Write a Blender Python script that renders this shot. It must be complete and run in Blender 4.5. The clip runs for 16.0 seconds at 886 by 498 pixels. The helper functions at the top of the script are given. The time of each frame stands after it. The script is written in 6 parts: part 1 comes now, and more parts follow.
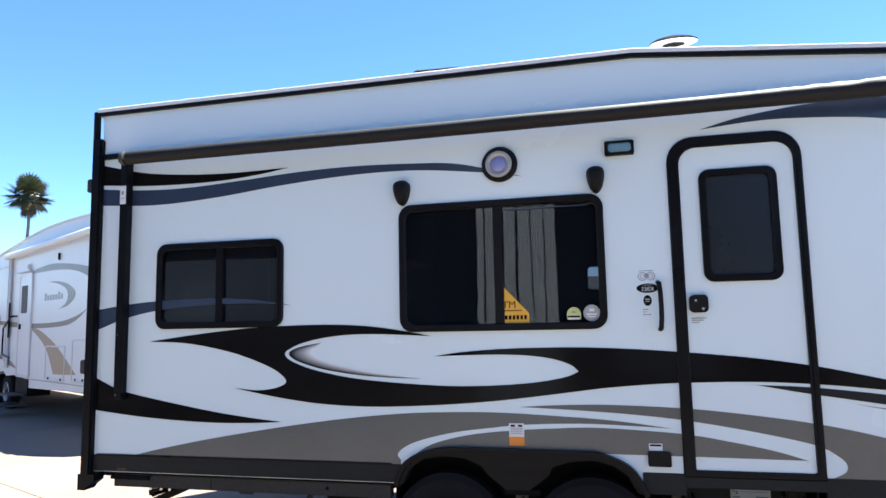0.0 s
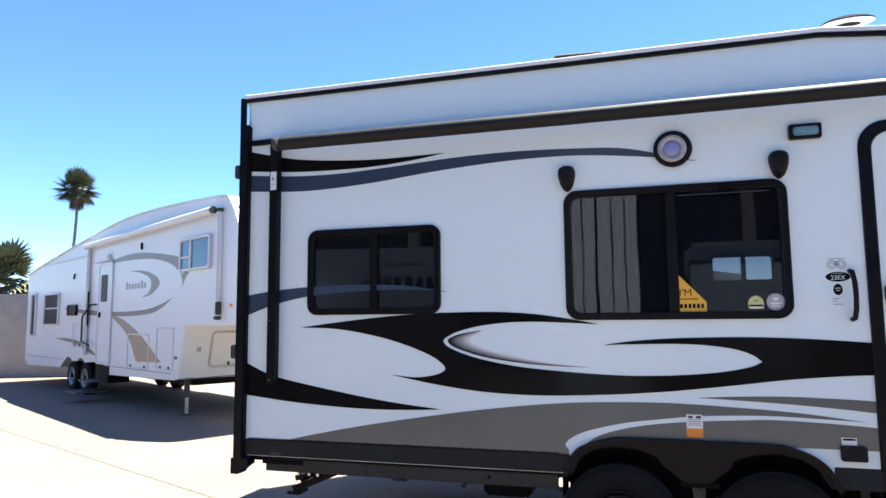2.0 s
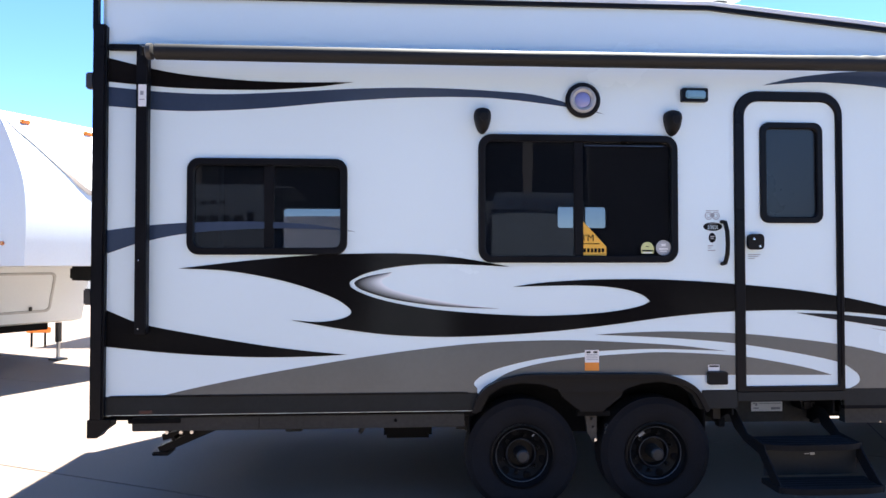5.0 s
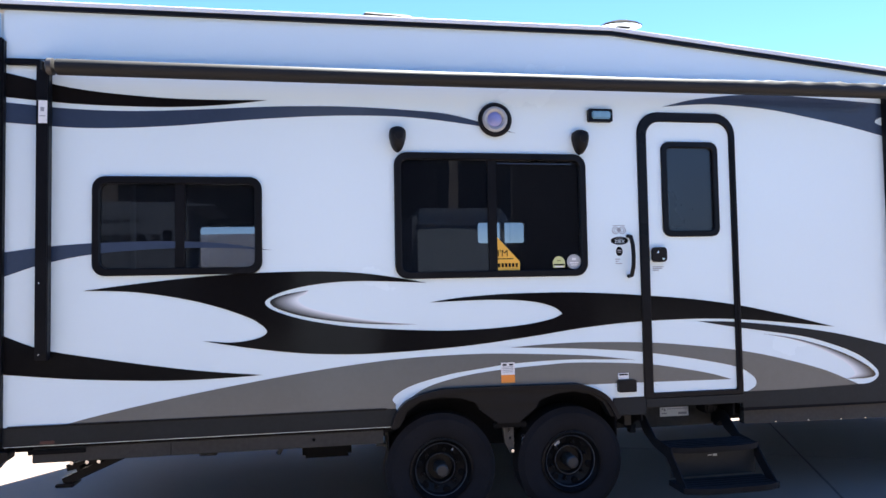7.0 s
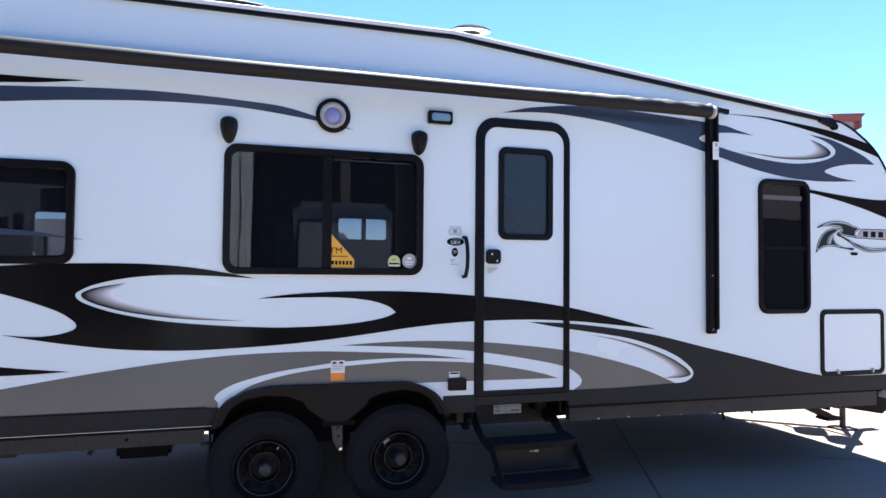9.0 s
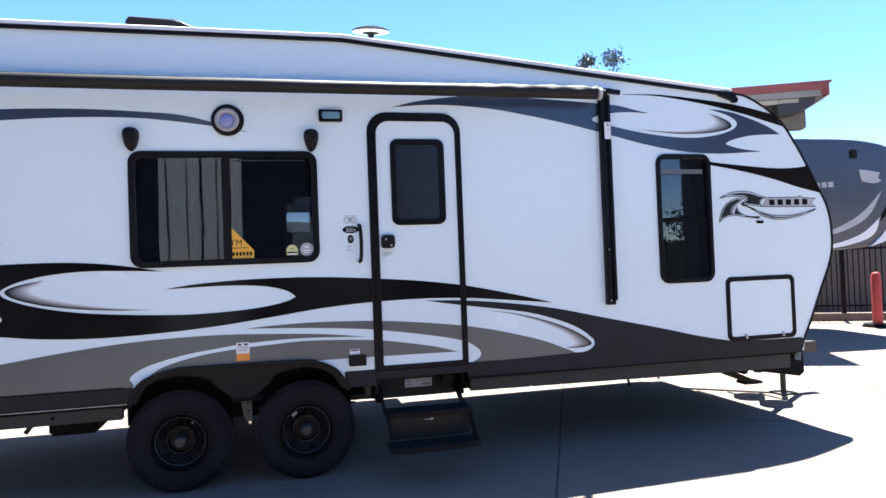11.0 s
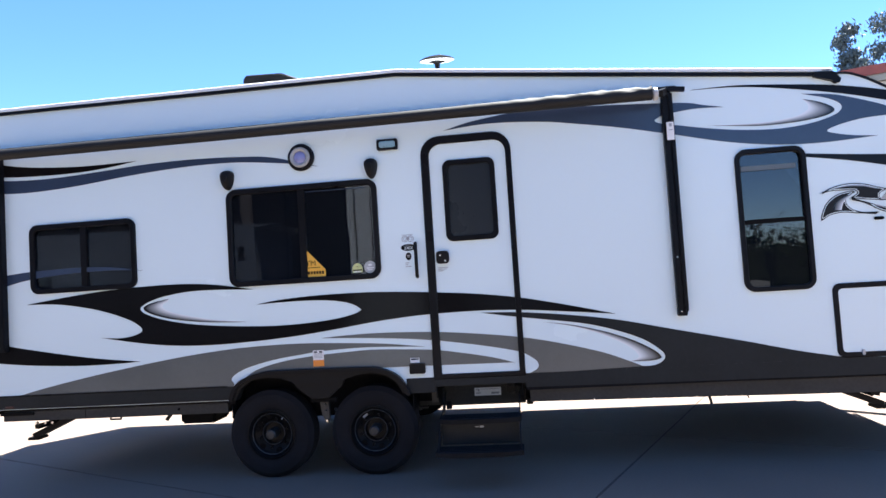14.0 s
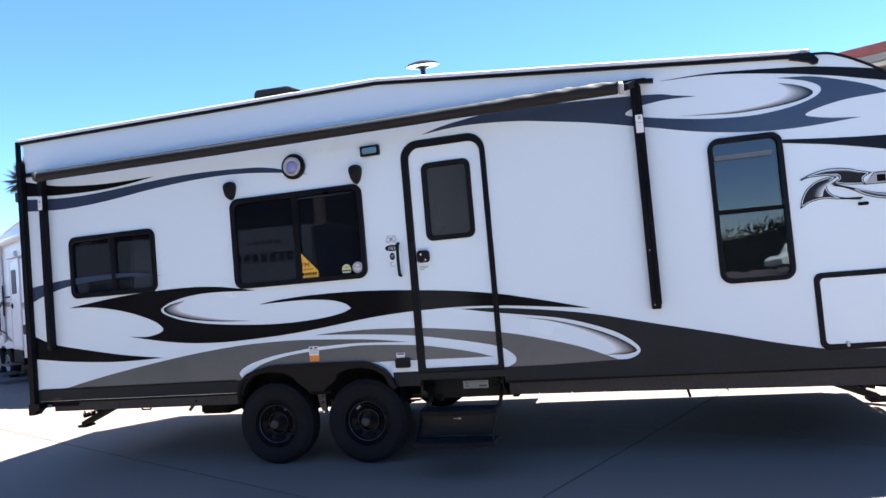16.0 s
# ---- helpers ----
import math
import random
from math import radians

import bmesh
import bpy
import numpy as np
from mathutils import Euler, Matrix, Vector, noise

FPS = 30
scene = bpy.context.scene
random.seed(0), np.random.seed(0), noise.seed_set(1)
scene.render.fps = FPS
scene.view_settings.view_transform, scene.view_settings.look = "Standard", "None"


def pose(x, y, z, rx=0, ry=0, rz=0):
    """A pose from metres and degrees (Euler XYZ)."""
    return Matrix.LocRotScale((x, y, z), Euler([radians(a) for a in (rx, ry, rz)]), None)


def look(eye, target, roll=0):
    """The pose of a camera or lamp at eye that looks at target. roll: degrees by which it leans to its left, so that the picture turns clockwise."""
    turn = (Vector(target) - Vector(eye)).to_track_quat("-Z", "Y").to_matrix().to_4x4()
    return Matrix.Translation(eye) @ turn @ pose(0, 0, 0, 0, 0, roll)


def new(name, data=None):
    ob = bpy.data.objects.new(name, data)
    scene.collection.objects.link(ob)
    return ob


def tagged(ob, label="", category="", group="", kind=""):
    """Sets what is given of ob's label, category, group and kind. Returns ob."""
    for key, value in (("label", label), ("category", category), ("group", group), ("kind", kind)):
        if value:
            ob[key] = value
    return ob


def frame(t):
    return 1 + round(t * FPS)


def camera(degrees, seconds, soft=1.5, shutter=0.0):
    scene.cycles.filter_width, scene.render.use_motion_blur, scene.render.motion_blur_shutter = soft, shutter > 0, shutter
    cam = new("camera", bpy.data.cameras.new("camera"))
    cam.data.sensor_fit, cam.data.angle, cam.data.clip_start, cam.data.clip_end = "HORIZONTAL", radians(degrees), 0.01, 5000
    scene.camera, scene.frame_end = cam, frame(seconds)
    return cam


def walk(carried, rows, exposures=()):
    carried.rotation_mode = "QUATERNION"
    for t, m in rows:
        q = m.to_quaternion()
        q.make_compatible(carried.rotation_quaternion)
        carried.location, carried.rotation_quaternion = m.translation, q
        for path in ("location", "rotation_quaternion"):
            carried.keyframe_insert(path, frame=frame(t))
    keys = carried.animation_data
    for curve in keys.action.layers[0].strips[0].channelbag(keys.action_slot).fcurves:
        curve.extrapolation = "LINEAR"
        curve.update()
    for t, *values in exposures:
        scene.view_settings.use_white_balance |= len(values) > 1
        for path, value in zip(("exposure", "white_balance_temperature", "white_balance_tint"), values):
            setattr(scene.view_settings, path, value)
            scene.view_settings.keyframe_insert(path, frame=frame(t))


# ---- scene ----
cam = camera(66.9, 16.0, soft=1.5)
METRES, EYE, TILT, LEAN, TURN = 6.2, 1.65, 0.0, 0.0, 14.0
ROWS = [
    (0.0, 0.0014, -0.0009, 0.0001, 0.2375, 6.416, 1.1242),
    (0.5, -0.0314, 0.0125, -0.0004, 1.5234, 7.0447, 1.2046),
    (1.0, -0.0757, 0.0134, -0.0053, 3.5361, 7.032, 0.4015),
    (1.5, -0.1192, 0.0063, -0.0018, 1.9776, 6.1442, 1.281),
    (2.0, -0.1387, 0.0076, -0.0053, 2.8078, 5.9961, 0.4912),
    (2.5, -0.1693, 0.0208, -0.0085, 0.067, 4.019, -0.1938),
    (3.0, -0.204, 0.0346, -0.0095, -0.9557, 2.3289, 0.9652),
    (3.5, -0.2385, 0.0427, -0.0115, -3.3404, 2.0929, 0.6341),
    (4.0, -0.2799, 0.046, -0.0083, -10.7628, 1.9074, 0.5564),
    (4.5, -0.2904, 0.0537, -0.008, -13.2775, 1.4979, 1.2343),
    (5.0, -0.2885, 0.0534, -0.0077, -17.4416, 1.2071, 0.0161),
    (5.2, -0.2966, 0.0543, -0.0084, -19.5256, 1.2375, 0.2363),
    (7.3, -0.2774, 0.0382, -0.006, -24.2825, 2.5255, 1.0628),
    (7.5, -0.2828, 0.0369, -0.0055, -25.3037, 2.32, 0.9833),
    (8.0, -0.2764, 0.0303, -0.0059, -28.9205, 2.0847, 0.1117),
    (8.5, -0.243, 0.0218, -0.0059, -30.6638, 1.8865, 0.7177),
    (9.0, -0.2099, 0.008, -0.0035, -31.5019, 1.9798, -0.5037),
    (9.5, -0.1859, -0.0257, -0.0048, -32.6796, 2.0099, 0.56),
    (9.7, -0.179, -0.0503, -0.004, -32.5775, 1.9462, 0.1421),
    (11.8, -0.0414, -0.1491, -0.0169, -21.8968, 1.2461, 2.9259),
    (12.0, -0.0342, -0.1534, -0.0164, -19.9952, 1.5024, 2.6223),
    (12.5, 0.0112, -0.1742, -0.0155, -15.6465, 1.6592, 3.7658),
    (13.0, 0.0598, -0.1888, -0.016, -12.574, 1.9457, 3.8059),
    (13.5, 0.0964, -0.2146, -0.019, -11.0206, 2.1468, 5.3463),
    (14.0, 0.1305, -0.2409, -0.0167, -6.9759, 2.758, 3.6028),
    (14.5, 0.1722, -0.2503, -0.0172, -4.3133, 2.9467, 5.2085),
    (15.0, 0.2154, -0.2542, -0.0162, -2.5103, 3.1394, 4.0916),
    (15.5, 0.2466, -0.2668, -0.0171, -0.8721, 3.0295, 4.9415),
    (16.0, 0.2826, -0.2851, -0.0169, 1.238, 2.4768, 4.9882),
]
walk(cam, [(t, pose(0, 0, EYE, TILT, LEAN, TURN) @ pose(METRES * x, METRES * y, METRES * z, 90 + pitch, roll, yaw)) for t, x, y, z, yaw, pitch, roll in ROWS], [(0.0, 1.56, 6360, 4), (1.5, 1.52, 6370, 5), (3.0, 1.5, 6400, 7.6), (4.0, 1.63, 6330, 8.2), (5.0, 1.77, 6330, 8.2), (8.0, 1.85, 6180, 8.8), (9.5, 1.67, 6170, 8.8), (12.0, 1.67, 6160, 8.8), (16.0, 1.62, 6200, 8)])
# ---------------------------------------------------------------- light
SUN_TO = Vector((0.24, 0.31, 1.0)).normalized()
world = bpy.data.worlds.new("sky")
scene.world = world
world.use_nodes = True
wn = world.node_tree
sky = wn.nodes.new("ShaderNodeTexSky")
sky.sky_type = "NISHITA"
sky.sun_disc = False
sky.sun_elevation = math.asin(SUN_TO.z)
sky.sun_rotation = math.atan2(SUN_TO.x, SUN_TO.y)
sky.altitude, sky.air_density, sky.dust_density, sky.ozone_density = 3000.0, 1.0, 0.0, 3.5
tone = wn.nodes.new("ShaderNodeHueSaturation")
tone.inputs["Saturation"].default_value, tone.inputs["Hue"].default_value = 1.15, 0.506
wn.links.new(sky.outputs[0], tone.inputs["Color"])
wn.links.new(tone.outputs[0], wn.nodes["Background"].inputs[0])
wn.nodes["Background"].inputs[1].default_value = 0.13
sun = new("sun", bpy.data.lights.new("sun", "SUN"))
sun.data.energy, sun.data.angle, sun.data.color = 9.8, radians(0.53), (1.0, 0.96, 0.9)
sun.matrix_basis = look(SUN_TO * 50, (0, 0, 0))

# ---------------------------------------------------------------- materials


def node_tree(name):
    m = bpy.data.materials.new(name)
    m.use_nodes = True
    return m, m.node_tree.nodes, m.node_tree.links, m.node_tree.nodes["Principled BSDF"]


def surface(name, base, rough=0.5, metal=0.0, vary=0.12, scale=3.0, grain=40.0, bump=0.05, tint=None, coat=0.0, spread=0.0, stretch=(1, 1, 1), spec=0.5):
    """A paint, metal, plastic or stone: two scales of mottling, a grain in the relief, uneven gloss."""
    m, n, l, bsdf = node_tree(name)
    co, mp = n.new("ShaderNodeTexCoord"), n.new("ShaderNodeMapping")
    mp.inputs["Scale"].default_value = stretch
    l.new(co.outputs["Object"], mp.inputs[0])
    big, fine = n.new("ShaderNodeTexNoise"), n.new("ShaderNodeTexNoise")
    big.inputs["Scale"].default_value, big.inputs["Detail"].default_value = scale, 6
    fine.inputs["Scale"].default_value, fine.inputs["Detail"].default_value = grain, 4
    l.new(mp.outputs[0], big.inputs[0]), l.new(mp.outputs[0], fine.inputs[0])
    mixed = n.new("ShaderNodeMix")
    mixed.data_type = "FLOAT"
    mixed.inputs[0].default_value = 0.35
    l.new(big.outputs[0], mixed.inputs[2]), l.new(fine.outputs[0], mixed.inputs[3])
    ramp = n.new("ShaderNodeValToRGB")
    low = tint or tuple(c * (1 - vary) for c in base)
    high = tuple(min(1, c * (1 + vary)) for c in base)
    ramp.color_ramp.elements[0].position, ramp.color_ramp.elements[1].position = 0.35, 0.65
    ramp.color_ramp.elements[0].color, ramp.color_ramp.elements[1].color = (*low, 1), (*high, 1)
    l.new(mixed.outputs[0], ramp.inputs[0])
    out = ramp.outputs[0]
    if spread:
        info, hsv, mr = n.new("ShaderNodeObjectInfo"), n.new("ShaderNodeHueSaturation"), n.new("ShaderNodeMapRange")
        mr.inputs[3].default_value, mr.inputs[4].default_value = 1 - spread, 1 + spread
        l.new(info.outputs["Random"], mr.inputs[0]), l.new(mr.outputs[0], hsv.inputs["Value"]), l.new(out, hsv.inputs["Color"])
        out = hsv.outputs[0]
    l.new(out, bsdf.inputs["Base Color"])
    rr_ = n.new("ShaderNodeMapRange")
    rr_.inputs[3].default_value, rr_.inputs[4].default_value = max(0.02, rough * 0.75), min(1, rough * 1.3)
    l.new(big.outputs[0], rr_.inputs[0]), l.new(rr_.outputs[0], bsdf.inputs["Roughness"])
    bsdf.inputs["Metallic"].default_value, bsdf.inputs["Coat Weight"].default_value = metal, coat
    bsdf.inputs["Coat Roughness"].default_value, bsdf.inputs["Specular IOR Level"].default_value = 0.06, spec
    if bump:
        b = n.new("ShaderNodeBump")
        b.inputs["Strength"].default_value, b.inputs["Distance"].default_value = bump, 0.01
        l.new(mixed.outputs[0], b.inputs["Height"]), l.new(b.outputs[0], bsdf.inputs["Normal"])
    return m


def glass(name, tint, ior=1.55, rough=0.0):
    """A tinted pane: a mirror by Fresnel over a dark see-through film."""
    m, n, l, bsdf = node_tree(name)
    n.remove(bsdf)
    fr, gl, tr, mx = n.new("ShaderNodeFresnel"), n.new("ShaderNodeBsdfGlossy"), n.new("ShaderNodeBsdfTransparent"), n.new("ShaderNodeMixShader")
    fr.inputs[0].default_value, gl.inputs["Roughness"].default_value = ior, rough
    tr.inputs[0].default_value = (*tint, 1)
    nz, bp = n.new("ShaderNodeTexNoise"), n.new("ShaderNodeBump")
    nz.inputs["Scale"].default_value, bp.inputs["Strength"].default_value, bp.inputs["Distance"].default_value = 2.2, 0.02, 0.02
    l.new(nz.outputs[0], bp.inputs["Height"]), l.new(bp.outputs[0], gl.inputs["Normal"])
    l.new(fr.outputs[0], mx.inputs[0]), l.new(tr.outputs[0], mx.inputs[1]), l.new(gl.outputs[0], mx.inputs[2])
    # Bluish diffuse film: dust, plus the faint reflected haze put in as colour.
    dust_haze, film = n.new("ShaderNodeBsdfDiffuse"), n.new("ShaderNodeMixShader")
    dust_haze.inputs[0].default_value, film.inputs[0].default_value = (0.4, 0.45, 0.56, 1), 0.014
    l.new(mx.outputs[0], film.inputs[1]), l.new(dust_haze.outputs[0], film.inputs[2])
    l.new(film.outputs[0], n["Material Output"].inputs[0])
    return m


def printed_fade(name, dark, light):
    """A vinyl print that runs from dark to light across its strip."""
    m, n, l, bsdf = node_tree(name)
    uv, sep, ramp = n.new("ShaderNodeUVMap"), n.new("ShaderNodeSeparateXYZ"), n.new("ShaderNodeValToRGB")
    l.new(uv.outputs[0], sep.inputs[0]), l.new(sep.outputs[1], ramp.inputs[0])
    e = ramp.color_ramp.elements
    e[0].color, e[1].color, e[0].position, e[1].position = (*dark, 1), (*light, 1), 0.12, 0.95
    mid = e.new(0.55)
    mid.color = (*[d * 0.62 + w * 0.38 for d, w in zip(dark, light)], 1)
    l.new(ramp.outputs[0], bsdf.inputs["Base Color"])
    bsdf.inputs["Roughness"].default_value = 0.25
    return m


WHITE = surface("white_fibreglass", (0.72, 0.83, 0.855), 0.25, vary=0.006, scale=0.5, grain=60, bump=0.006)
ROOFING = surface("white_roof_membrane", (0.75, 0.75, 0.73), 0.6, vary=0.06)
BLACK = surface("gloss_black_vinyl", (0.0074, 0.0066, 0.0068), 0.12, vary=0.2, scale=0.8, bump=0.0, spec=0.12)
TRIM = surface("black_painted_trim", (0.008, 0.008, 0.0095), 0.3, vary=0.25, bump=0.02, spec=0.1)
GREY = surface("taupe_grey_vinyl", (0.112, 0.118, 0.112), 0.22, vary=0.05, bump=0.01)
SLATE = surface("slate_blue_vinyl", (0.035, 0.052, 0.09), 0.2, vary=0.06, bump=0.01)
CHARCOAL = surface("charcoal_metal_skirt", (0.0195, 0.0215, 0.0225), 0.42, vary=0.12, bump=0.02, spec=0.12)
STEEL = surface("grimy_painted_steel", (0.035, 0.032, 0.029), 0.5, vary=0.25, bump=0.1)
RUBBER = surface("tyre_rubber", (0.0155, 0.0148, 0.0158), 0.8, vary=0.3, grain=120, bump=0.12, spec=0.08)
WHEEL = surface("gloss_black_steel_wheel", (0.0065, 0.0063, 0.0066), 0.34, vary=0.2, spec=0.12)
DARKCAP = surface("dark_cap_metal", (0.022, 0.021, 0.02), 0.45, vary=0.2)
# Lighter than the wheel: colour for the highlights on the rim edges.
RIMGLINT = surface("rim_edge_glint", (0.07, 0.07, 0.073), 0.3, vary=0.4, scale=9, spec=0.5)
CHROME = surface("dull_bright_metal", (0.6, 0.6, 0.6), 0.25, metal=1.0, vary=0.08)
PLASTIC = surface("black_moulded_plastic", (0.009, 0.0085, 0.0085), 0.5, vary=0.2, grain=200, bump=0.15, spec=0.15)
FABRIC = surface("dark_awning_vinyl", (0.017, 0.0165, 0.0165), 0.6, vary=0.2, bump=0.15, stretch=(1, 6, 6), spec=0.2)
MATTE = surface("matte_black_plastic", (0.0125, 0.012, 0.0125), 0.8, vary=0.2, spec=0.02)
ALUMIN = surface("pale_cast_metal", (0.42, 0.42, 0.42), 0.5, vary=0.1)
LABEL = surface("white_paper_label", (0.75, 0.75, 0.74), 0.5, vary=0.04)
ORANGE = surface("orange_label", (0.8, 0.26, 0.03), 0.45, vary=0.05)
YELLOW = surface("yellow_label", (0.78, 0.42, 0.045), 0.5, vary=0.03)
OLIVE = surface("pale_olive_sticker", (0.55, 0.57, 0.25), 0.5, vary=0.05)
PALE = surface("silver_sticker", (0.38, 0.39, 0.39), 0.4, vary=0.1)
INK = surface("black_print", (0.005, 0.005, 0.0055), 0.6, vary=0.1, spec=0.08)
GREYINK = surface("grey_print", (0.3, 0.31, 0.33), 0.4, vary=0.1)
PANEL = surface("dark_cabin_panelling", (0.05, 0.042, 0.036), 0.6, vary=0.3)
AMBER = surface("amber_lens", (0.7, 0.2, 0.02), 0.2, vary=0.1)
RED = surface("red_lens", (0.35, 0.02, 0.015), 0.2, vary=0.1)
DULLRED = surface("dusty_red_lens", (0.05, 0.012, 0.011), 0.4, vary=0.2)
LENS = surface("blue_tinted_lens", (0.16, 0.3, 0.38), 0.12, vary=0.15, coat=0.5)
BEZEL = surface("brushed_grey_metal", (0.36, 0.36, 0.36), 0.45, metal=0.25, vary=0.15)
LILAC = surface("frosted_lamp_lens", (0.23, 0.25, 0.5), 0.2, vary=0.06, coat=0.4)
DUSK = glass("tinted_window_glass", (0.34, 0.34, 0.355))
BLUED = glass("blue_mirrored_window_glass", (0.25, 0.26, 0.29), 1.75)
SMOKE = surface("dark_frosted_door_glass", (0.013, 0.016, 0.02), 0.28, vary=0.1, scale=1.5, grain=200, bump=0.02, spec=0.5)
# Blue base colour stands in for sky mirrored by the panes.
BLUEGLASS = surface("mirrored_sky_blue_pane", (0.085, 0.17, 0.25), 0.12, vary=0.12, scale=1.2, bump=0.0)
FADE = printed_fade("black_to_white_print", (0.012, 0.012, 0.014), (0.80, 0.84, 0.86))

# ---------------------------------------------------------------- helpers for shapes
I4 = Matrix.Identity(4)


def thing(name, place, label, category, group="", kind=""):
    ob = new(name)
    ob.matrix_basis = Matrix.Translation(place)
    ob.empty_display_size = 0.2
    return tagged(ob, label, category, group, kind)


def part(name, bm, material, parent=None, label="", at=I4, smooth=False):
    """Links bm as one mesh, laid into the world by at, under a thing or a part; never deeper than a part of a part."""
    if parent and parent.parent and parent.parent.parent:
        parent = parent.parent
    bmesh.ops.recalc_face_normals(bm, faces=bm.faces[:])
    bm.transform(at)
    me = bpy.data.meshes.new(name)
    bm.to_mesh(me)
    bm.free()
    if smooth:
        me.shade_smooth()
        me.set_sharp_from_angle(angle=radians(35))
    me.materials.append(material)
    ob = new(name, me)
    if parent:
        ob.parent = parent
        ob.matrix_parent_inverse = parent.matrix_basis.inverted()
    return tagged(ob, label) if label else ob


def box(bm, x0, x1, y0, y1, z0, z1, bevel=0.0):
    r = bmesh.ops.create_cube(bm, size=1.0)
    vs = r["verts"]
    bmesh.ops.transform(bm, matrix=Matrix.Translation(((x0 + x1) / 2, (y0 + y1) / 2, (z0 + z1) / 2)) @ Matrix.Diagonal((abs(x1 - x0), abs(y1 - y0), abs(z1 - z0), 1)), verts=vs)
    if bevel:
        bmesh.ops.bevel(bm, geom=list({e for v in vs for e in v.link_edges}), offset=bevel, segments=2, affect="EDGES")
    return bm


def block(*a):
    return box(bmesh.new(), *a)


def rounded(x0, x1, z0, z1, r, n=6):
    """A rounded rectangle, as points (x, z)."""
    out = []
    for cx, cz, a0 in ((x1 - r, z1 - r, 0), (x0 + r, z1 - r, 90), (x0 + r, z0 + r, 180), (x1 - r, z0 + r, 270)):
        out += [(cx + r * math.cos(radians(a0 + 90 * i / n)), cz + r * math.sin(radians(a0 + 90 * i / n))) for i in range(n + 1)]
    return out


def disc(cx, cz, r, n=24, rz=None):
    return [(cx + r * math.cos(2 * math.pi * i / n), cz + (rz or r) * math.sin(2 * math.pi * i / n)) for i in range(n)]


def spline(points, n=5, closed=False):
    """A smooth line (Catmull-Rom) through points (x, z)."""
    p = [Vector(q) for q in points]
    p = [p[-1], *p, p[0], p[1]] if closed else [p[0] * 2 - p[1], *p, p[-1] * 2 - p[-2]]
    out = []
    for a, b, c, d in zip(p, p[1:], p[2:], p[3:]):
        for i in range(n):
            t = i / n
            out.append(0.5 * (2 * b + (c - a) * t + (2 * a - 5 * b + 4 * c - d) * t * t + (3 * b - a - 3 * c + d) * t ** 3))
    return out if closed else out + [p[-2]]


def outline(*lines):
    """One closed outline out of smooth lines that meet in corners."""
    out = []
    for l in lines:
        for q in spline(l) if len(l) > 2 else [Vector(q) for q in l]:
            if not out or (q - out[-1]).length > 1e-4:
                out.append(q)
    return out[:-1] if (out[0] - out[-1]).length < 1e-4 else out


def prism(bm, pts, y0, y1, holes=()):
    """A plate in the xz plane from y0 to y1, with holes through it."""
    made = []
    for y in (y0, y1):
        loops, edges = [], []
        for loop in (pts, *holes):
            vs = [bm.verts.new((q[0], y, q[1])) for q in loop]
            loops.append(vs)
            edges += [bm.edges.new((a, b)) for a, b in zip(vs, vs[1:] + vs[:1])]
        bmesh.ops.triangle_fill(bm, use_beauty=True, edges=edges, normal=(0, -1, 0))
        made.append(loops)
    for la, lb in zip(*made):
        for i in range(len(la)):
            j = (i + 1) % len(la)
            bm.faces.new((la[i], la[j], lb[j], lb[i]))
    return bm


def plate(pts, y0, y1, holes=()):
    return prism(bmesh.new(), pts, y0, y1, holes)


def ring(bm, outer, inner, y0, y1, lip=0.006):
    """A frame between two outlines of equal count, its edges eased."""
    n = len(outer)
    mid = [(Vector(a) + Vector(b)) / 2 for a, b in zip(outer, inner)]
    def toward(a, m):
        a = Vector(a)
        d = m - a
        return a + d.normalized() * min(lip, d.length)
    rows = [[(q[0], y1, q[1]) for q in outer], [(q[0], y0 + lip, q[1]) for q in outer], [(*toward(q, m), y0) for q, m in zip(outer, mid)],
            [(*toward(q, m), y0) for q, m in zip(inner, mid)], [(q[0], y0 + lip, q[1]) for q in inner], [(q[0], y1, q[1]) for q in inner]]
    rows[2] = [(a, y, b) for a, b, y in rows[2]]
    rows[3] = [(a, y, b) for a, b, y in rows[3]]
    vs = [[bm.verts.new(q) for q in r] for r in rows]
    for a, b in zip(vs, vs[1:] + vs[:1]):
        for i in range(n):
            j = (i + 1) % n
            bm.faces.new((a[i], a[j], b[j], b[i]))
    return bm


def lathe(bm, profile, centre, n=48, axis="y", closed=False, caps=True):
    """Turns a profile of (radius, along) round an axis through centre."""
    cx, cy, cz = centre
    rows = []
    for i in range(n):
        a = 2 * math.pi * i / n
        c, s = math.cos(a), math.sin(a)
        rows.append([bm.verts.new({"y": (cx + r * c, cy + h, cz + r * s), "z": (cx + r * c, cy + r * s, cz + h), "x": (cx + h, cy + r * c, cz + r * s)}[axis]) for r, h in profile])
    m = len(profile)
    for i in range(n):
        a, b = rows[i], rows[(i + 1) % n]
        for k in range(m if closed else m - 1):
            q = (a[k], b[k], b[(k + 1) % m], a[(k + 1) % m])
            bm.faces.new(q)
    if not closed and caps:
        for k in (0, -1):
            if profile[k][0] > 1e-5:
                bm.faces.new([r[k] for r in rows])
    bmesh.ops.remove_doubles(bm, verts=bm.verts[:], dist=1e-6)
    return bm


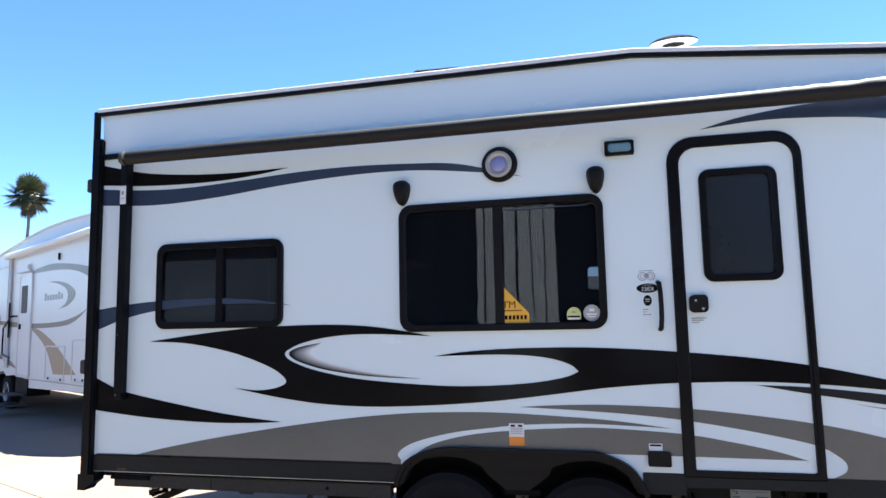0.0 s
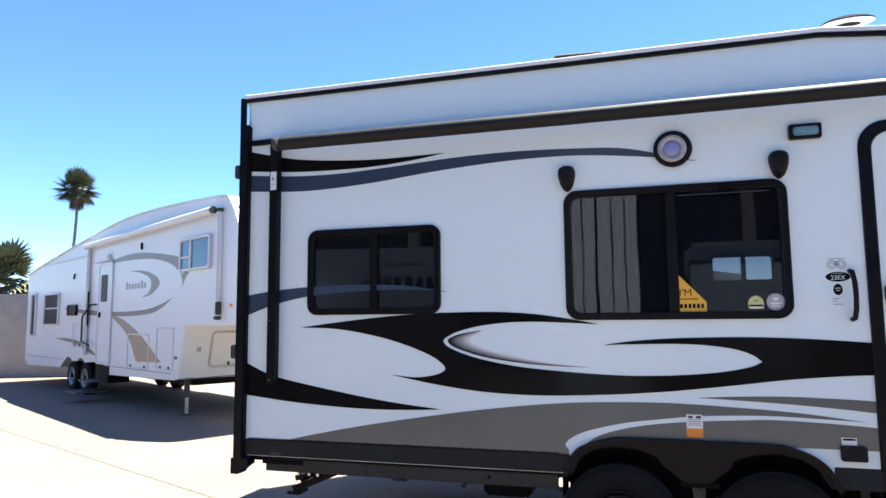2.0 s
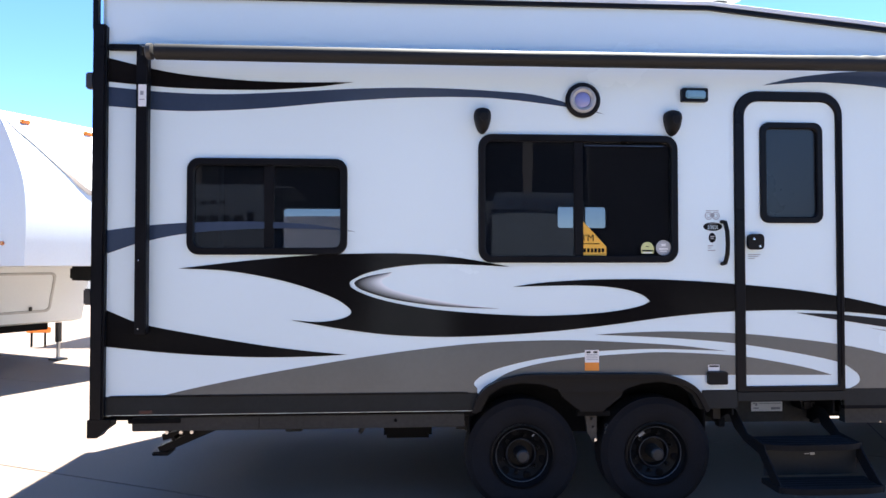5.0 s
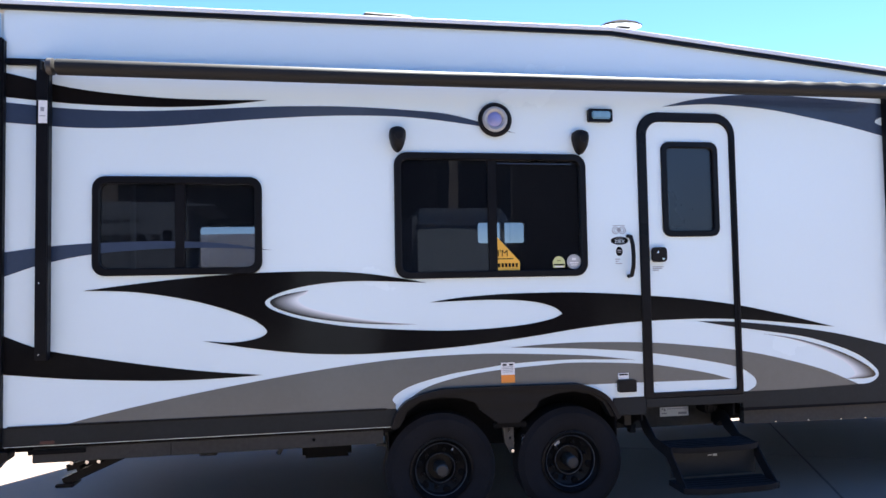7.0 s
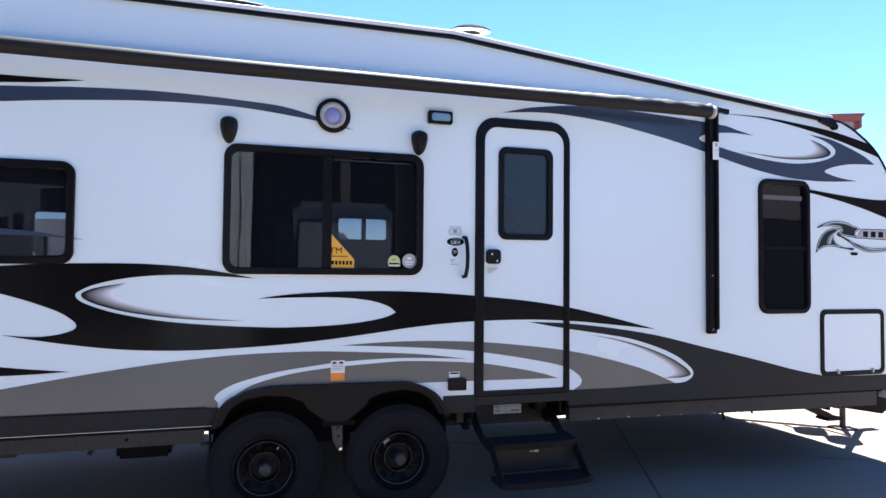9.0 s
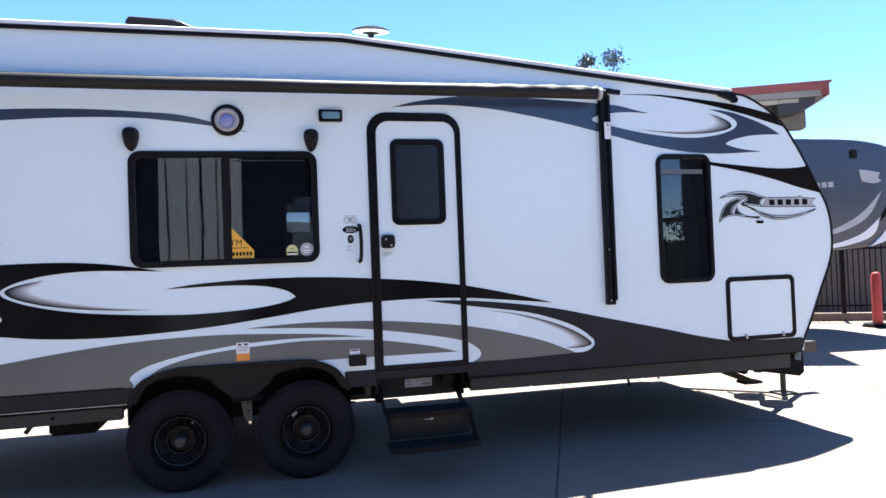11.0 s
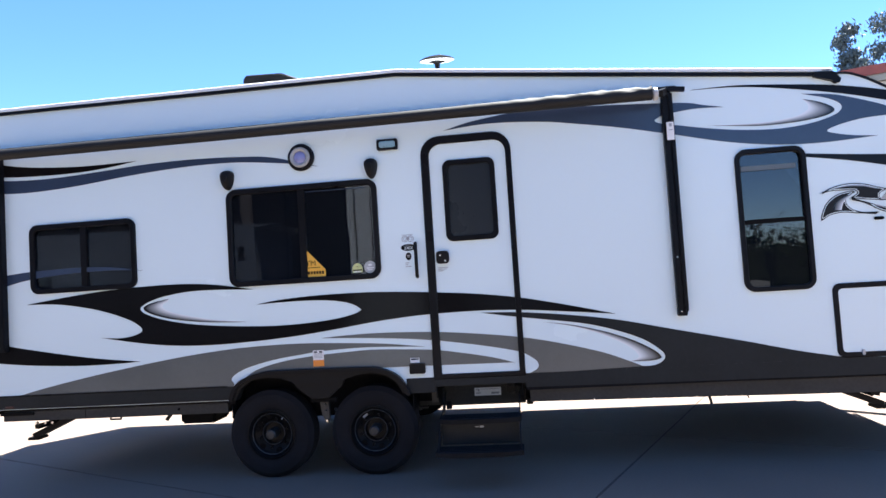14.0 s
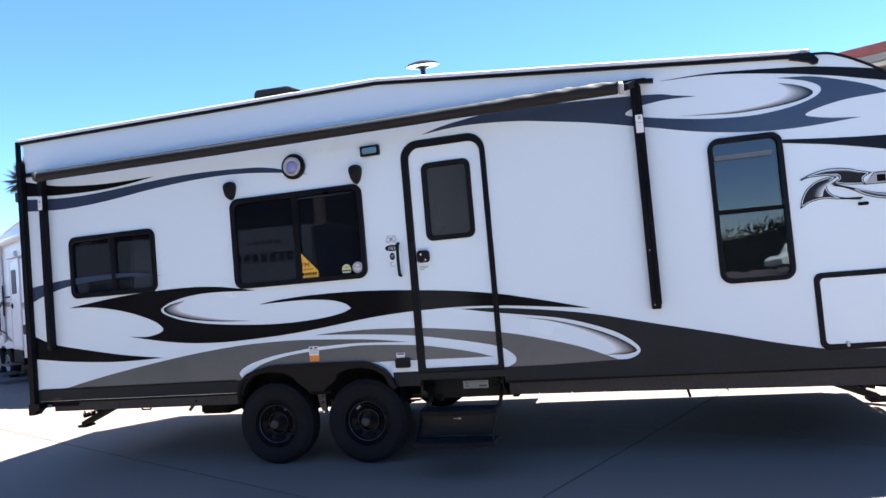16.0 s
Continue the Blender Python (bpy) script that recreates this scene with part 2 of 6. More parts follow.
def rod(bm, a, b, r, n=10, r2=None):
    a, b = Vector(a), Vector(b)
    q = (b - a).to_track_quat("Z", "Y").to_matrix()
    rows = [[bm.verts.new(c + q @ Vector((rad * math.cos(2 * math.pi * i / n), rad * math.sin(2 * math.pi * i / n), 0))) for i in range(n)] for c, rad in ((a, r), (b, r2 or r))]
    for i in range(n):
        j = (i + 1) % n
        bm.faces.new((rows[0][i], rows[0][j], rows[1][j], rows[1][i]))
    bm.faces.new(rows[0][::-1]), bm.faces.new(rows[1])
    return bm


def beam(bm, a, b, w, h):
    """A square bar from a to b, w wide and h high."""
    a, b = Vector(a), Vector(b)
    d = (b - a).normalized()
    up = Vector((0, 0, 1)) if abs(d.z) < 0.9 else Vector((0, 1, 0))
    s = d.cross(up).normalized()
    u = s.cross(d)
    vs = [[bm.verts.new(c + s * w / 2 * i + u * h / 2 * j) for i, j in ((-1, -1), (1, -1), (1, 1), (-1, 1))] for c in (a, b)]
    for i in range(4):
        j = (i + 1) % 4
        bm.faces.new((vs[0][i], vs[0][j], vs[1][j], vs[1][i]))
    bm.faces.new(vs[0][::-1]), bm.faces.new(vs[1])
    return bm


def fade_strip(outer, inner, y):
    """A printed strip between two lines; v runs from the outer to the inner one."""
    bm = bmesh.new()
    uv = bm.loops.layers.uv.new("UVMap")
    a, b = spline(outer), spline(inner)
    n = 6
    grid = [[bm.verts.new((*(p.lerp(q, k / n)),  y)) for k in range(n + 1)] for p, q in zip(a, b)]
    for row in grid:
        for v in row:
            v.co = (v.co.x, y, v.co.y)
    for i in range(len(grid) - 1):
        for k in range(n):
            fc = bm.faces.new((grid[i][k], grid[i][k + 1], grid[i + 1][k + 1], grid[i + 1][k]))
            for lp, vv in zip(fc.loops, (k, k + 1, k + 1, k)):
                lp[uv].uv = (i / len(grid), vv / n)
    return bm


def bars(parent, material, rows, y, at=I4):
    """Writing too small to read, or a brand, as plain bars: rows of x0, x1, z0, z1."""
    for x0, x1, z0, z1 in rows:
        part("text_bar", block(x0, x1, y - 0.001, y, z0, z1), material, parent, at=at)


def lettering(text, size, x, y, z, parent, material, at=I4):
    """Letters of the built-in font, standing in the xz plane."""
    cu = bpy.data.curves.new("letters", "FONT")
    cu.body, cu.size, cu.extrude = text, size, 0.0005
    tmp = bpy.data.objects.new("letters", cu)
    me = bpy.data.meshes.new_from_object(tmp)
    bm = bmesh.new()
    bm.from_mesh(me)
    bm.transform(Matrix.Translation((x, y, z)) @ Matrix.Rotation(radians(90), 4, "X"))
    bpy.data.objects.remove(tmp)
    return part("lettering", bm, material, parent, at=at)


def window(parent, x0, x1, z0, z1, at, r=0.07, bars_at=(), across=(), rim=0.045, pane=None, frame=None, proud=0.022, backed=False):
    """A framed window under parent: frame, panes and the bars between them; backed: with a dark sheet behind the glass
    for the unlit inside.
    """
    if backed:
        at = at @ Matrix.Translation((0, -0.032, 0))
    win = part("window", ring(bmesh.new(), rounded(x0, x1, z0, z1, r), rounded(x0 + rim, x1 - rim, z0 + rim, z1 - rim, r * 0.6), -proud, 0.03), frame or TRIM, parent, at=at, smooth=True)
    xs = [x0 + rim * 0.8, *bars_at, x1 - rim * 0.8]
    zs = [z0 + rim * 0.8, *across, z1 - rim * 0.8]
    for i, (a, b) in enumerate(zip(xs, xs[1:])):
        for k, (c, d) in enumerate(zip(zs, zs[1:])):
            y = 0.004 + 0.012 * ((i + k) % 2)
            part("pane", plate(rounded(a, b, c, d, 0.02, 3), y, y + 0.004), pane or DUSK, win, at=at)
    # Solid bodies have no inside: a dark sheet stands for the unlit cabin.
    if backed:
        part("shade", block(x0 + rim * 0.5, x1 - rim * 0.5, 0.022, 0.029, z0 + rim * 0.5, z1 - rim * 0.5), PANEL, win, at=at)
    for b in bars_at:
        part("mullion", block(b - 0.03, b + 0.03, -0.006, 0.028, z0 + rim * 0.9, z1 - rim * 0.9, 0.004), frame or TRIM, win, at=at)
    for b in across:
        part("mullion", block(x0 + rim * 0.9, x1 - rim * 0.9, -0.004, 0.028, b - 0.017, b + 0.017, 0.004), frame or INK, win, at=at)
    return win


def wheel(parent, x, y, z, r, width, at, tyre_mat=None, rim_mat=None):
    """A wheel: tyre, rim with hand holes and lug nuts, hub cap. y: the outer face of the tyre."""
    rr0 = r * 0.54
    prof = [(rr0, 0.02), (r * 0.62, 0.004), (r * 0.78, 0.0), (r * 0.9, 0.006), (r * 0.965, 0.028)]
    k = 5
    for i in range(k):
        a, b = 0.035 + (width - 0.07) * i / k, 0.035 + (width - 0.07) * (i + 0.8) / k
        prof += [(r, a), (r, b), (r - 0.008, b + 0.002), (r - 0.008, a + (width - 0.07) / k - 0.002)]
    prof = prof[:-2] + [(r * 0.965, width - 0.028), (r * 0.8, width), (rr0, width - 0.02)]
    tyre = part("wheel", lathe(bmesh.new(), prof, (x, y, z), 56, closed=True), tyre_mat or RUBBER, parent, "black rubber trailer tyre on a steel wheel", at=at, smooth=True)
    dish = [(1.05, 0.012), (1.06, 0.002), (1.0, -0.001), (0.97, 0.02), (0.89, 0.034), (0.86, 0.03), (0.82, 0.058), (0.55, 0.082), (0.50, 0.068), (0.46, 0.068), (0.42, 0.095), (0.0, 0.095)]
    rim = part("rim", lathe(bmesh.new(), [(rr0 * q, h) for q, h in dish], (x, y, z), 48, caps=False), rim_mat or WHEEL, tyre, at=at, smooth=True)
    part("hub_cap", lathe(bmesh.new(), [(0.0, -0.022), (r * 0.09, -0.02), (r * 0.115, -0.01), (r * 0.125, 0.095)], (x, y, z), 24), DARKCAP, tyre, "dark grease cap", at=at, smooth=True)
    # Thin pale rings draw the highlights along the rim's edges.
    for rad, dep in ((rr0 * 0.865, 0.028), (rr0 * 0.485, 0.066)):
        part("rim_glint", lathe(bmesh.new(), [(rad - 0.0035, dep), (rad, dep - 0.0035), (rad + 0.0035, dep), (rad, dep + 0.0035)], (x, y, z), 48, closed=True), RIMGLINT, rim, at=at, smooth=True)
    for i in range(6):
        a = 2 * math.pi * i / 6 + 0.3
        part("lug_nut", lathe(bmesh.new(), [(0.0, 0.045), (0.011, 0.047), (0.013, 0.085)], (x + rr0 * 0.62 * math.cos(a), y, z + rr0 * 0.62 * math.sin(a)), 6), WHEEL, tyre, at=at)
        c, s = math.cos(a + 0.5), math.sin(a + 0.5)
        part("hand_hole", lathe(bmesh.new(), [(0.0, 0.056), (0.02, 0.056), (0.025, 0.059), (0.025, 0.075)], (x + rr0 * 0.74 * c, y, z + rr0 * 0.74 * s), 12), INK, tyre, at=at)
    return tyre


# ---------------------------------------------------------------- ground
LEAN_DIR = math.atan2(-0.416, 0.909)
concrete = surface("weathered_concrete", (0.156, 0.117, 0.089), 0.85, vary=0.12, scale=0.7, grain=60, bump=0.2, spread=0.04)
earth = surface("dark_asphalt", (0.05, 0.049, 0.048), 0.9, vary=0.2, scale=0.3)
bm = bmesh.new()
bmesh.ops.create_grid(bm, x_segments=2, y_segments=2, size=1500)
bm.transform(Matrix.Translation((0, 0, -0.16)))
tagged(part("ground", bm, earth), "dark asphalt lane and lots reaching the horizon", "ground", kind="structure")
yard = Matrix.Translation((-4.36, 5.16, 0)) @ Matrix.Rotation(LEAN_DIR, 4, "Z")
pave = tagged(part("pavement", block(-30, 40, -5.5, 30, -0.155, -0.005), concrete, at=yard), "weathered concrete yard cast in slabs", "pavement", kind="structure")
CUTS = [-19.5, -6.6, 6.04, 9.38, 16.0, 28.0]
ROWS_OF = [-5.56, 0.0, 2.78, 8.3, 13.9, 19.5]
for x0, x1 in zip(CUTS, CUTS[1:]):
    for y0, y1 in zip(ROWS_OF, ROWS_OF[1:]):
        bm = block(x0 + 0.007, x1 - 0.007, y0 + 0.007, y1 - 0.007, -0.10, 0.0, 0.003)
        part("slab", bm, concrete, pave, at=yard)
FILLER = surface("grimy_joint_filler", (0.1, 0.08, 0.066), 0.9, vary=0.3, scale=6, spec=0.1)
for x in CUTS[1:-1]:
    part("joint", block(x - 0.011, x + 0.011, -5.5, 19.4, -0.03, -0.003), FILLER, pave, "dark slab joint", yard)
for y in ROWS_OF[1:-1]:
    part("joint", block(-19.4, 27.9, y - 0.011, y + 0.011, -0.03, -0.0035), FILLER, pave, "dark slab joint", yard)

# ---------------------------------------------------------------- the black and white travel trailer
WALL = 4.165
TA = Matrix.Translation((0, WALL, 0))
DEEP = 2.6
rv = thing("travel_trailer", (0.3, WALL + 1.2, 0), "white two-axle travel trailer with black and grey swoosh graphics", "trailer")
TOP = [(-3.66, 3.285), (0.19, 3.285), (3.58, 2.95)]
NOSE = [(3.58, 2.962), (3.70, 2.95), (3.80, 2.912), (3.893, 2.862), (4.021, 2.778), (4.13, 2.672), (4.233, 2.522), (4.32, 2.376), (4.435, 2.165), (4.555, 1.92), (4.586, 1.65), (4.55, 1.442), (4.434, 1.187), (4.322, 0.936), (4.235, 0.763)]
side = [Vector(q) for q in TOP[:2]] + spline(NOSE, 4) + [Vector((4.22, 0.66)), Vector((1.097, 0.66)), Vector((1.097, 0.71)), Vector((0.365, 0.71)), Vector((0.365, 0.66)), Vector((0.12, 0.66)), Vector((0.06, 0.77)), Vector((-0.02, 0.83)), Vector((-0.12, 0.87)), Vector((-1.08, 0.875)), Vector((-1.19, 0.845)), Vector((-1.27, 0.79)), Vector((-1.345, 0.66)), Vector((-3.66, 0.66))]
W1, W2, W3 = (-3.16, -2.165, 1.655, 2.262), (-1.332, -0.025, 1.605, 2.432), (2.812, 3.336, 1.313, 2.417)
DOOR = (0.357, 1.096, 0.775, 2.735)


def inset(r, d, rad):
    return rounded(r[0] + d, r[1] - d, r[2] + d, r[3] - d, rad)


part("side_wall", plate(side, 0.0, 0.04, [inset(W1, 0.03, 0.05), inset(W2, 0.03, 0.05), inset(W3, 0.03, 0.05), inset(DOOR, 0.06, 0.08)]), WHITE, rv, "white smooth fibreglass side wall", TA)
F1, F2 = (-3.02, -2.42, 1.755, 2.155), (-0.22, 0.30, 1.965, 2.185)
part("side_wall", plate(side, DEEP - 0.04, DEEP, [rounded(*F1, 0.03), rounded(*F2, 0.03)]), WHITE, rv, at=TA)
for f0 in (F1, F2):
    far = part("window", ring(bmesh.new(), rounded(f0[0] - 0.03, f0[1] + 0.03, f0[2] - 0.03, f0[3] + 0.03, 0.05), rounded(*f0, 0.03), DEEP - 0.06, DEEP + 0.02), TRIM, rv, at=TA)
    if f0 == F2:
        part("mullion", block(0.03, 0.07, DEEP - 0.05, DEEP, f0[2], f0[3]), TRIM, far, at=TA)
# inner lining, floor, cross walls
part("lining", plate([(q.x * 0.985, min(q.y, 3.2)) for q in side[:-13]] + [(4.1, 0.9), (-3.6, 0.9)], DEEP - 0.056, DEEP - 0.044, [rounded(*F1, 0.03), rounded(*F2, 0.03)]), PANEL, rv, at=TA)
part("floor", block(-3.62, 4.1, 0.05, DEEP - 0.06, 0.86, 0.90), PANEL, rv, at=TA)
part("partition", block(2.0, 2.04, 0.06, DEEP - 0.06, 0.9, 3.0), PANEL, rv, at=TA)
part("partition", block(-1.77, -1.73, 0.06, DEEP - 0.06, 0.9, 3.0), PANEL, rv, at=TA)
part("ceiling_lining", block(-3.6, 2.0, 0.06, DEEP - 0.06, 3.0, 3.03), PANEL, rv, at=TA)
part("rear_wall", block(-3.70, -3.66, 0.03, DEEP - 0.03, 0.60, 3.27, 0.01), WHITE, rv, at=TA)
# roof: a slightly crowned membrane over the whole length, then the rounded nose
bm = bmesh.new()
line = [Vector((-3.70, 3.285))] + [Vector(q) for q in TOP[1:]]
cross = [(-0.026, 0.008), (-0.026, 0.034), (-0.01, 0.042), (0.06, 0.045), (0.4, 0.06), (1.2, 0.078), (2.0, 0.06), (DEEP - 0.06, 0.045), (DEEP + 0.026, 0.034), (DEEP + 0.02, -0.03), (0.02, -0.03), (0.01, 0.016)]
rows = [[bm.verts.new((p.x, y, p.y + dz)) for y, dz in cross] for p in line]
for a, b in zip(rows, rows[1:]):
    for i in range(len(cross) - 1):
        bm.faces.new((a[i], a[i + 1], b[i + 1], b[i]))
    bm.faces.new((a[-1], a[0], b[0], b[-1]))
bm.faces.new(rows[0]), bm.faces.new(rows[-1][::-1])
part("roof", bm, ROOFING, rv, "white rubber roof membrane", TA)
bm = bmesh.new()
nose = spline(NOSE, 4) + [Vector((4.22, 0.56))]
rows = [[bm.verts.new((p.x, y, p.y)) for y in (0.04, 0.3, 1.2, 2.1, DEEP - 0.04)] for p in nose]
for r in rows:
    r[2].co.x += 0.04
for a, b in zip(rows, rows[1:]):
    for i in range(4):
        bm.faces.new((a[i], a[i + 1], b[i + 1], b[i]))
part("front_cap", bm, WHITE, rv, "curved white front cap", TA, True)


def along(path, w, y0, y1):
    """A flat moulding of width w that follows a line in the xz plane, on its inner side."""
    p = [Vector(q) for q in path]
    inn = []
    for i, q in enumerate(p):
        d = (p[min(i + 1, len(p) - 1)] - p[max(i - 1, 0)]).normalized()
        inn.append(q + Vector((d.y, -d.x)) * w)
    return plate(p + inn[::-1], y0, y1)


part("roof_trim", along([(-3.72, 3.292), (0.19, 3.292), (3.56, 2.954)], 0.026, -0.022, 0.0), TRIM, rv, "black roof edge moulding", TA)
part("drip_cap", plate([(3.44, 2.968), (3.575, 2.962), (3.60, 2.94), (3.632, 2.90), (3.622, 2.872), (3.595, 2.868), (3.57, 2.89), (3.44, 2.93)], -0.034, 0.02), TRIM, rv, "black hooked end of the roof edge", TA)
part("drip_clip", block(3.50, 3.56, -0.03, 0.03, 2.97, 2.985, 0.004), ALUMIN, rv, at=TA)
part("nose_trim", along(spline(NOSE, 4), 0.017, -0.008, 0.03), TRIM, rv, "thin black edge moulding round the nose", TA)
part("rear_edge", block(-3.735, -3.705, -0.03, 0.02, 3.05, 3.30, 0.005), TRIM, rv, at=TA)
post = part("corner_post", block(-3.728, -3.645, -0.045, 0.03, 0.62, 3.085, 0.012), TRIM, rv, "black rear corner post", TA)
part("post_foot", plate([(-3.735, 0.535), (-3.675, 0.535), (-3.65, 0.565), (-3.60, 0.60), (-3.60, 0.645), (-3.735, 0.645)], -0.049, 0.05), TRIM, post, at=TA)
for z in (2.735, 1.395):
    part("ramp_latch", block(-3.775, -3.725, -0.03, 0.02, z - 0.05, z + 0.05, 0.008), STEEL, post, "grey steel ramp door latch", TA)

# graphics of cut vinyl on the wall
UPPER_BLACK = [[(-3.65, 2.883), (-3.28, 2.800), (-2.93, 2.763), (-2.58, 2.748), (-2.13, 2.754)], [(-2.13, 2.754), (-2.37, 2.721), (-2.65, 2.699), (-2.93, 2.695), (-3.28, 2.704), (-3.65, 2.734)]]
UPPER_GREY = [[(-3.65, 2.702), (-3.28, 2.672), (-2.93, 2.666), (-2.51, 2.687), (-2.08, 2.715), (-1.65, 2.725), (-1.21, 2.710), (-0.91, 2.681), (-0.51, 2.572)],
              [(-0.51, 2.572), (-0.77, 2.617), (-1.14, 2.659), (-1.43, 2.670), (-1.79, 2.661), (-2.22, 2.629), (-2.65, 2.584), (-3.00, 2.561), (-3.28, 2.558), (-3.65, 2.581)]]
MID_GREY = [[(-3.65, 1.805), (-3.44, 1.833), (-3.16, 1.855), (-2.75, 1.864), (-2.40, 1.847), (-2.11, 1.801)], [(-2.11, 1.801), (-2.36, 1.819), (-2.75, 1.818), (-3.16, 1.788), (-3.44, 1.731), (-3.65, 1.660)]]
LOW_BLACK = [[(-3.65, 1.314), (-3.44, 1.228), (-3.13, 1.163), (-2.71, 1.090), (-2.43, 1.052), (-2.17, 1.025)], [(-2.17, 1.025), (-2.36, 1.016), (-2.64, 1.012), (-2.92, 1.021), (-3.27, 1.045), (-3.65, 1.086)]]
MAIN_TOP = [(-3.21, 1.569), (-2.92, 1.604), (-2.64, 1.633), (-2.36, 1.654), (-2.08, 1.663), (-1.79, 1.663), (-1.54, 1.647), (-1.32, 1.615), (-1.13, 1.578)]
MAIN_EYE = [(-1.13, 1.578), (-1.32, 1.589), (-1.54, 1.597), (-1.72, 1.593), (-1.90, 1.572), (-2.04, 1.539), (-2.12, 1.504), (-2.15, 1.475), (-2.12, 1.436), (-2.01, 1.389), (-1.86, 1.349),
            (-1.65, 1.312), (-1.39, 1.286), (-1.14, 1.270), (-0.92, 1.264), (-0.66, 1.272), (-0.44, 1.292), (-0.28, 1.323), (-0.21, 1.354)]
MAIN_LIP = [(-0.21, 1.354), (-0.26, 1.394), (-0.36, 1.428), (-0.51, 1.450), (-0.70, 1.458), (-0.92, 1.455), (-1.11, 1.450)]
MAIN_RIGHT = [(-1.11, 1.450), (-0.95, 1.473), (-0.77, 1.487), (-0.55, 1.496), (-0.21, 1.497), (0.09, 1.485), (0.39, 1.463), (0.74, 1.430), (1.06, 1.384), (1.30, 1.335), (1.55, 1.277), (1.83, 1.207)]
MAIN_UNDER = [(1.83, 1.207), (1.46, 1.246), (1.12, 1.278), (0.76, 1.293), (0.39, 1.287), (0.16, 1.275), (-0.10, 1.251), (-0.40, 1.212), (-0.77, 1.170), (-1.14, 1.144), (-1.54, 1.132), (-1.90, 1.148), (-2.22, 1.190), (-2.52, 1.245)]
MAIN_LEFT = [(-2.52, 1.245), (-2.36, 1.232), (-2.24, 1.243), (-2.16, 1.268), (-2.14, 1.296), (-2.17, 1.332), (-2.25, 1.382), (-2.43, 1.451), (-2.64, 1.508), (-2.92, 1.555), (-3.21, 1.569)]
EYE_OUT = [(-1.88, 1.546), (-2.02, 1.523), (-2.10, 1.497), (-2.12, 1.471), (-2.08, 1.436), (-1.97, 1.396), (-1.83, 1.363), (-1.61, 1.332), (-1.39, 1.316), (-1.19, 1.310)]
EYE_IN = [(-1.88, 1.546), (-1.90, 1.521), (-1.94, 1.500), (-1.94, 1.471), (-1.88, 1.435), (-1.77, 1.403), (-1.66, 1.378), (-1.53, 1.352), (-1.39, 1.331), (-1.19, 1.310)]
LOW_GREY = [[(-3.31, 0.779), (-3.09, 0.829), (-2.75, 0.896), (-2.40, 0.956), (-2.00, 1.017), (-1.65, 1.061), (-1.32, 1.091), (-1.03, 1.103), (-0.73, 1.105), (-0.40, 1.091), (-0.03, 1.067), (0.30, 1.027)],
            [(0.30, 1.027), (0.12, 1.036), (-0.21, 1.046), (-0.55, 1.034), (-0.77, 1.010), (-0.99, 0.980), (-1.21, 0.927), (-1.32, 0.878), (-1.36, 0.835), (-1.34, 0.803)], [(-1.34, 0.803), (-1.34, 0.775)], [(-1.34, 0.775), (-3.31, 0.775)]]
ARCH_GREY = [[(-1.29, 0.809), (-1.14, 0.902), (-0.92, 0.961), (-0.66, 0.995), (-0.36, 1.015), (-0.10, 1.023), (0.35, 0.998), (0.62, 0.958), (0.85, 0.912), (1.01, 0.866)], [(1.01, 0.866), (0.35, 0.872), (-0.10, 0.874)], [(-0.10, 0.874), (-1.1, 0.874)], [(-1.1, 0.874), (-1.29, 0.809)]]
SWEEP_GREY = [[(-0.57, 1.140), (-0.33, 1.153), (-0.03, 1.157), (0.39, 1.141), (0.73, 1.109), (1.06, 1.066), (1.35, 1.008), (1.70, 0.914), (1.92, 0.828), (2.005, 0.791)], [(2.005, 0.791), (1.95, 0.775)], [(1.95, 0.775), (1.13, 0.775)],
              [(1.13, 0.775), (1.19, 0.808), (1.20, 0.850), (1.16, 0.894), (1.05, 0.951), (0.75, 1.015), (0.38, 1.074), (0.09, 1.103), (-0.21, 1.123), (-0.57, 1.140)]]
DARK_SWEEP = [[(0.77, 1.276), (1.07, 1.262), (1.46, 1.220), (1.85, 1.158), (2.27, 1.061), (2.77, 0.947), (3.17, 0.850), (3.49, 0.787)], [(3.49, 0.787), (4.235, 0.765)], [(4.235, 0.765), (4.21, 0.675)], [(4.21, 0.675), (1.5, 0.675)], [(1.5, 0.675), (1.5, 0.7765)], [(1.5, 0.7765), (2.0, 0.789)],
              [(2.0, 0.789), (2.09, 0.792), (2.155, 0.818), (2.18, 0.857), (2.15, 0.908), (2.03, 0.994), (1.85, 1.069), (1.60, 1.141), (1.26, 1.196), (1.00, 1.235), (0.77, 1.276)]]
TAIL_OUT = [(1.26, 1.175), (1.50, 1.136), (1.75, 1.069), (1.96, 0.989), (2.10, 0.910), (2.15, 0.863), (2.14, 0.841), (2.07, 0.829), (1.98, 0.829), (1.91, 0.831)]
TAIL_IN = [(1.26, 1.175), (1.48, 1.128), (1.68, 1.063), (1.84, 0.989), (1.93, 0.932), (1.97, 0.889), (1.98, 0.866), (1.97, 0.852), (1.95, 0.842), (1.91, 0.831)]
SLATE_TOP = [(0.56, 2.777), (0.75, 2.825), (0.95, 2.855), (1.14, 2.875), (1.40, 2.882), (1.79, 2.868), (2.43, 2.831), (2.62, 2.795), (2.77, 2.766)]
SLATE_EYE = [(2.77, 2.766), (2.54, 2.772), (2.32, 2.745), (2.24, 2.708), (2.29, 2.678), (2.42, 2.652), (2.63, 2.611), (2.88, 2.575), (3.17, 2.559), (3.42, 2.585), (3.59, 2.638), (3.63, 2.700), (3.54, 2.760), (3.35, 2.814)]
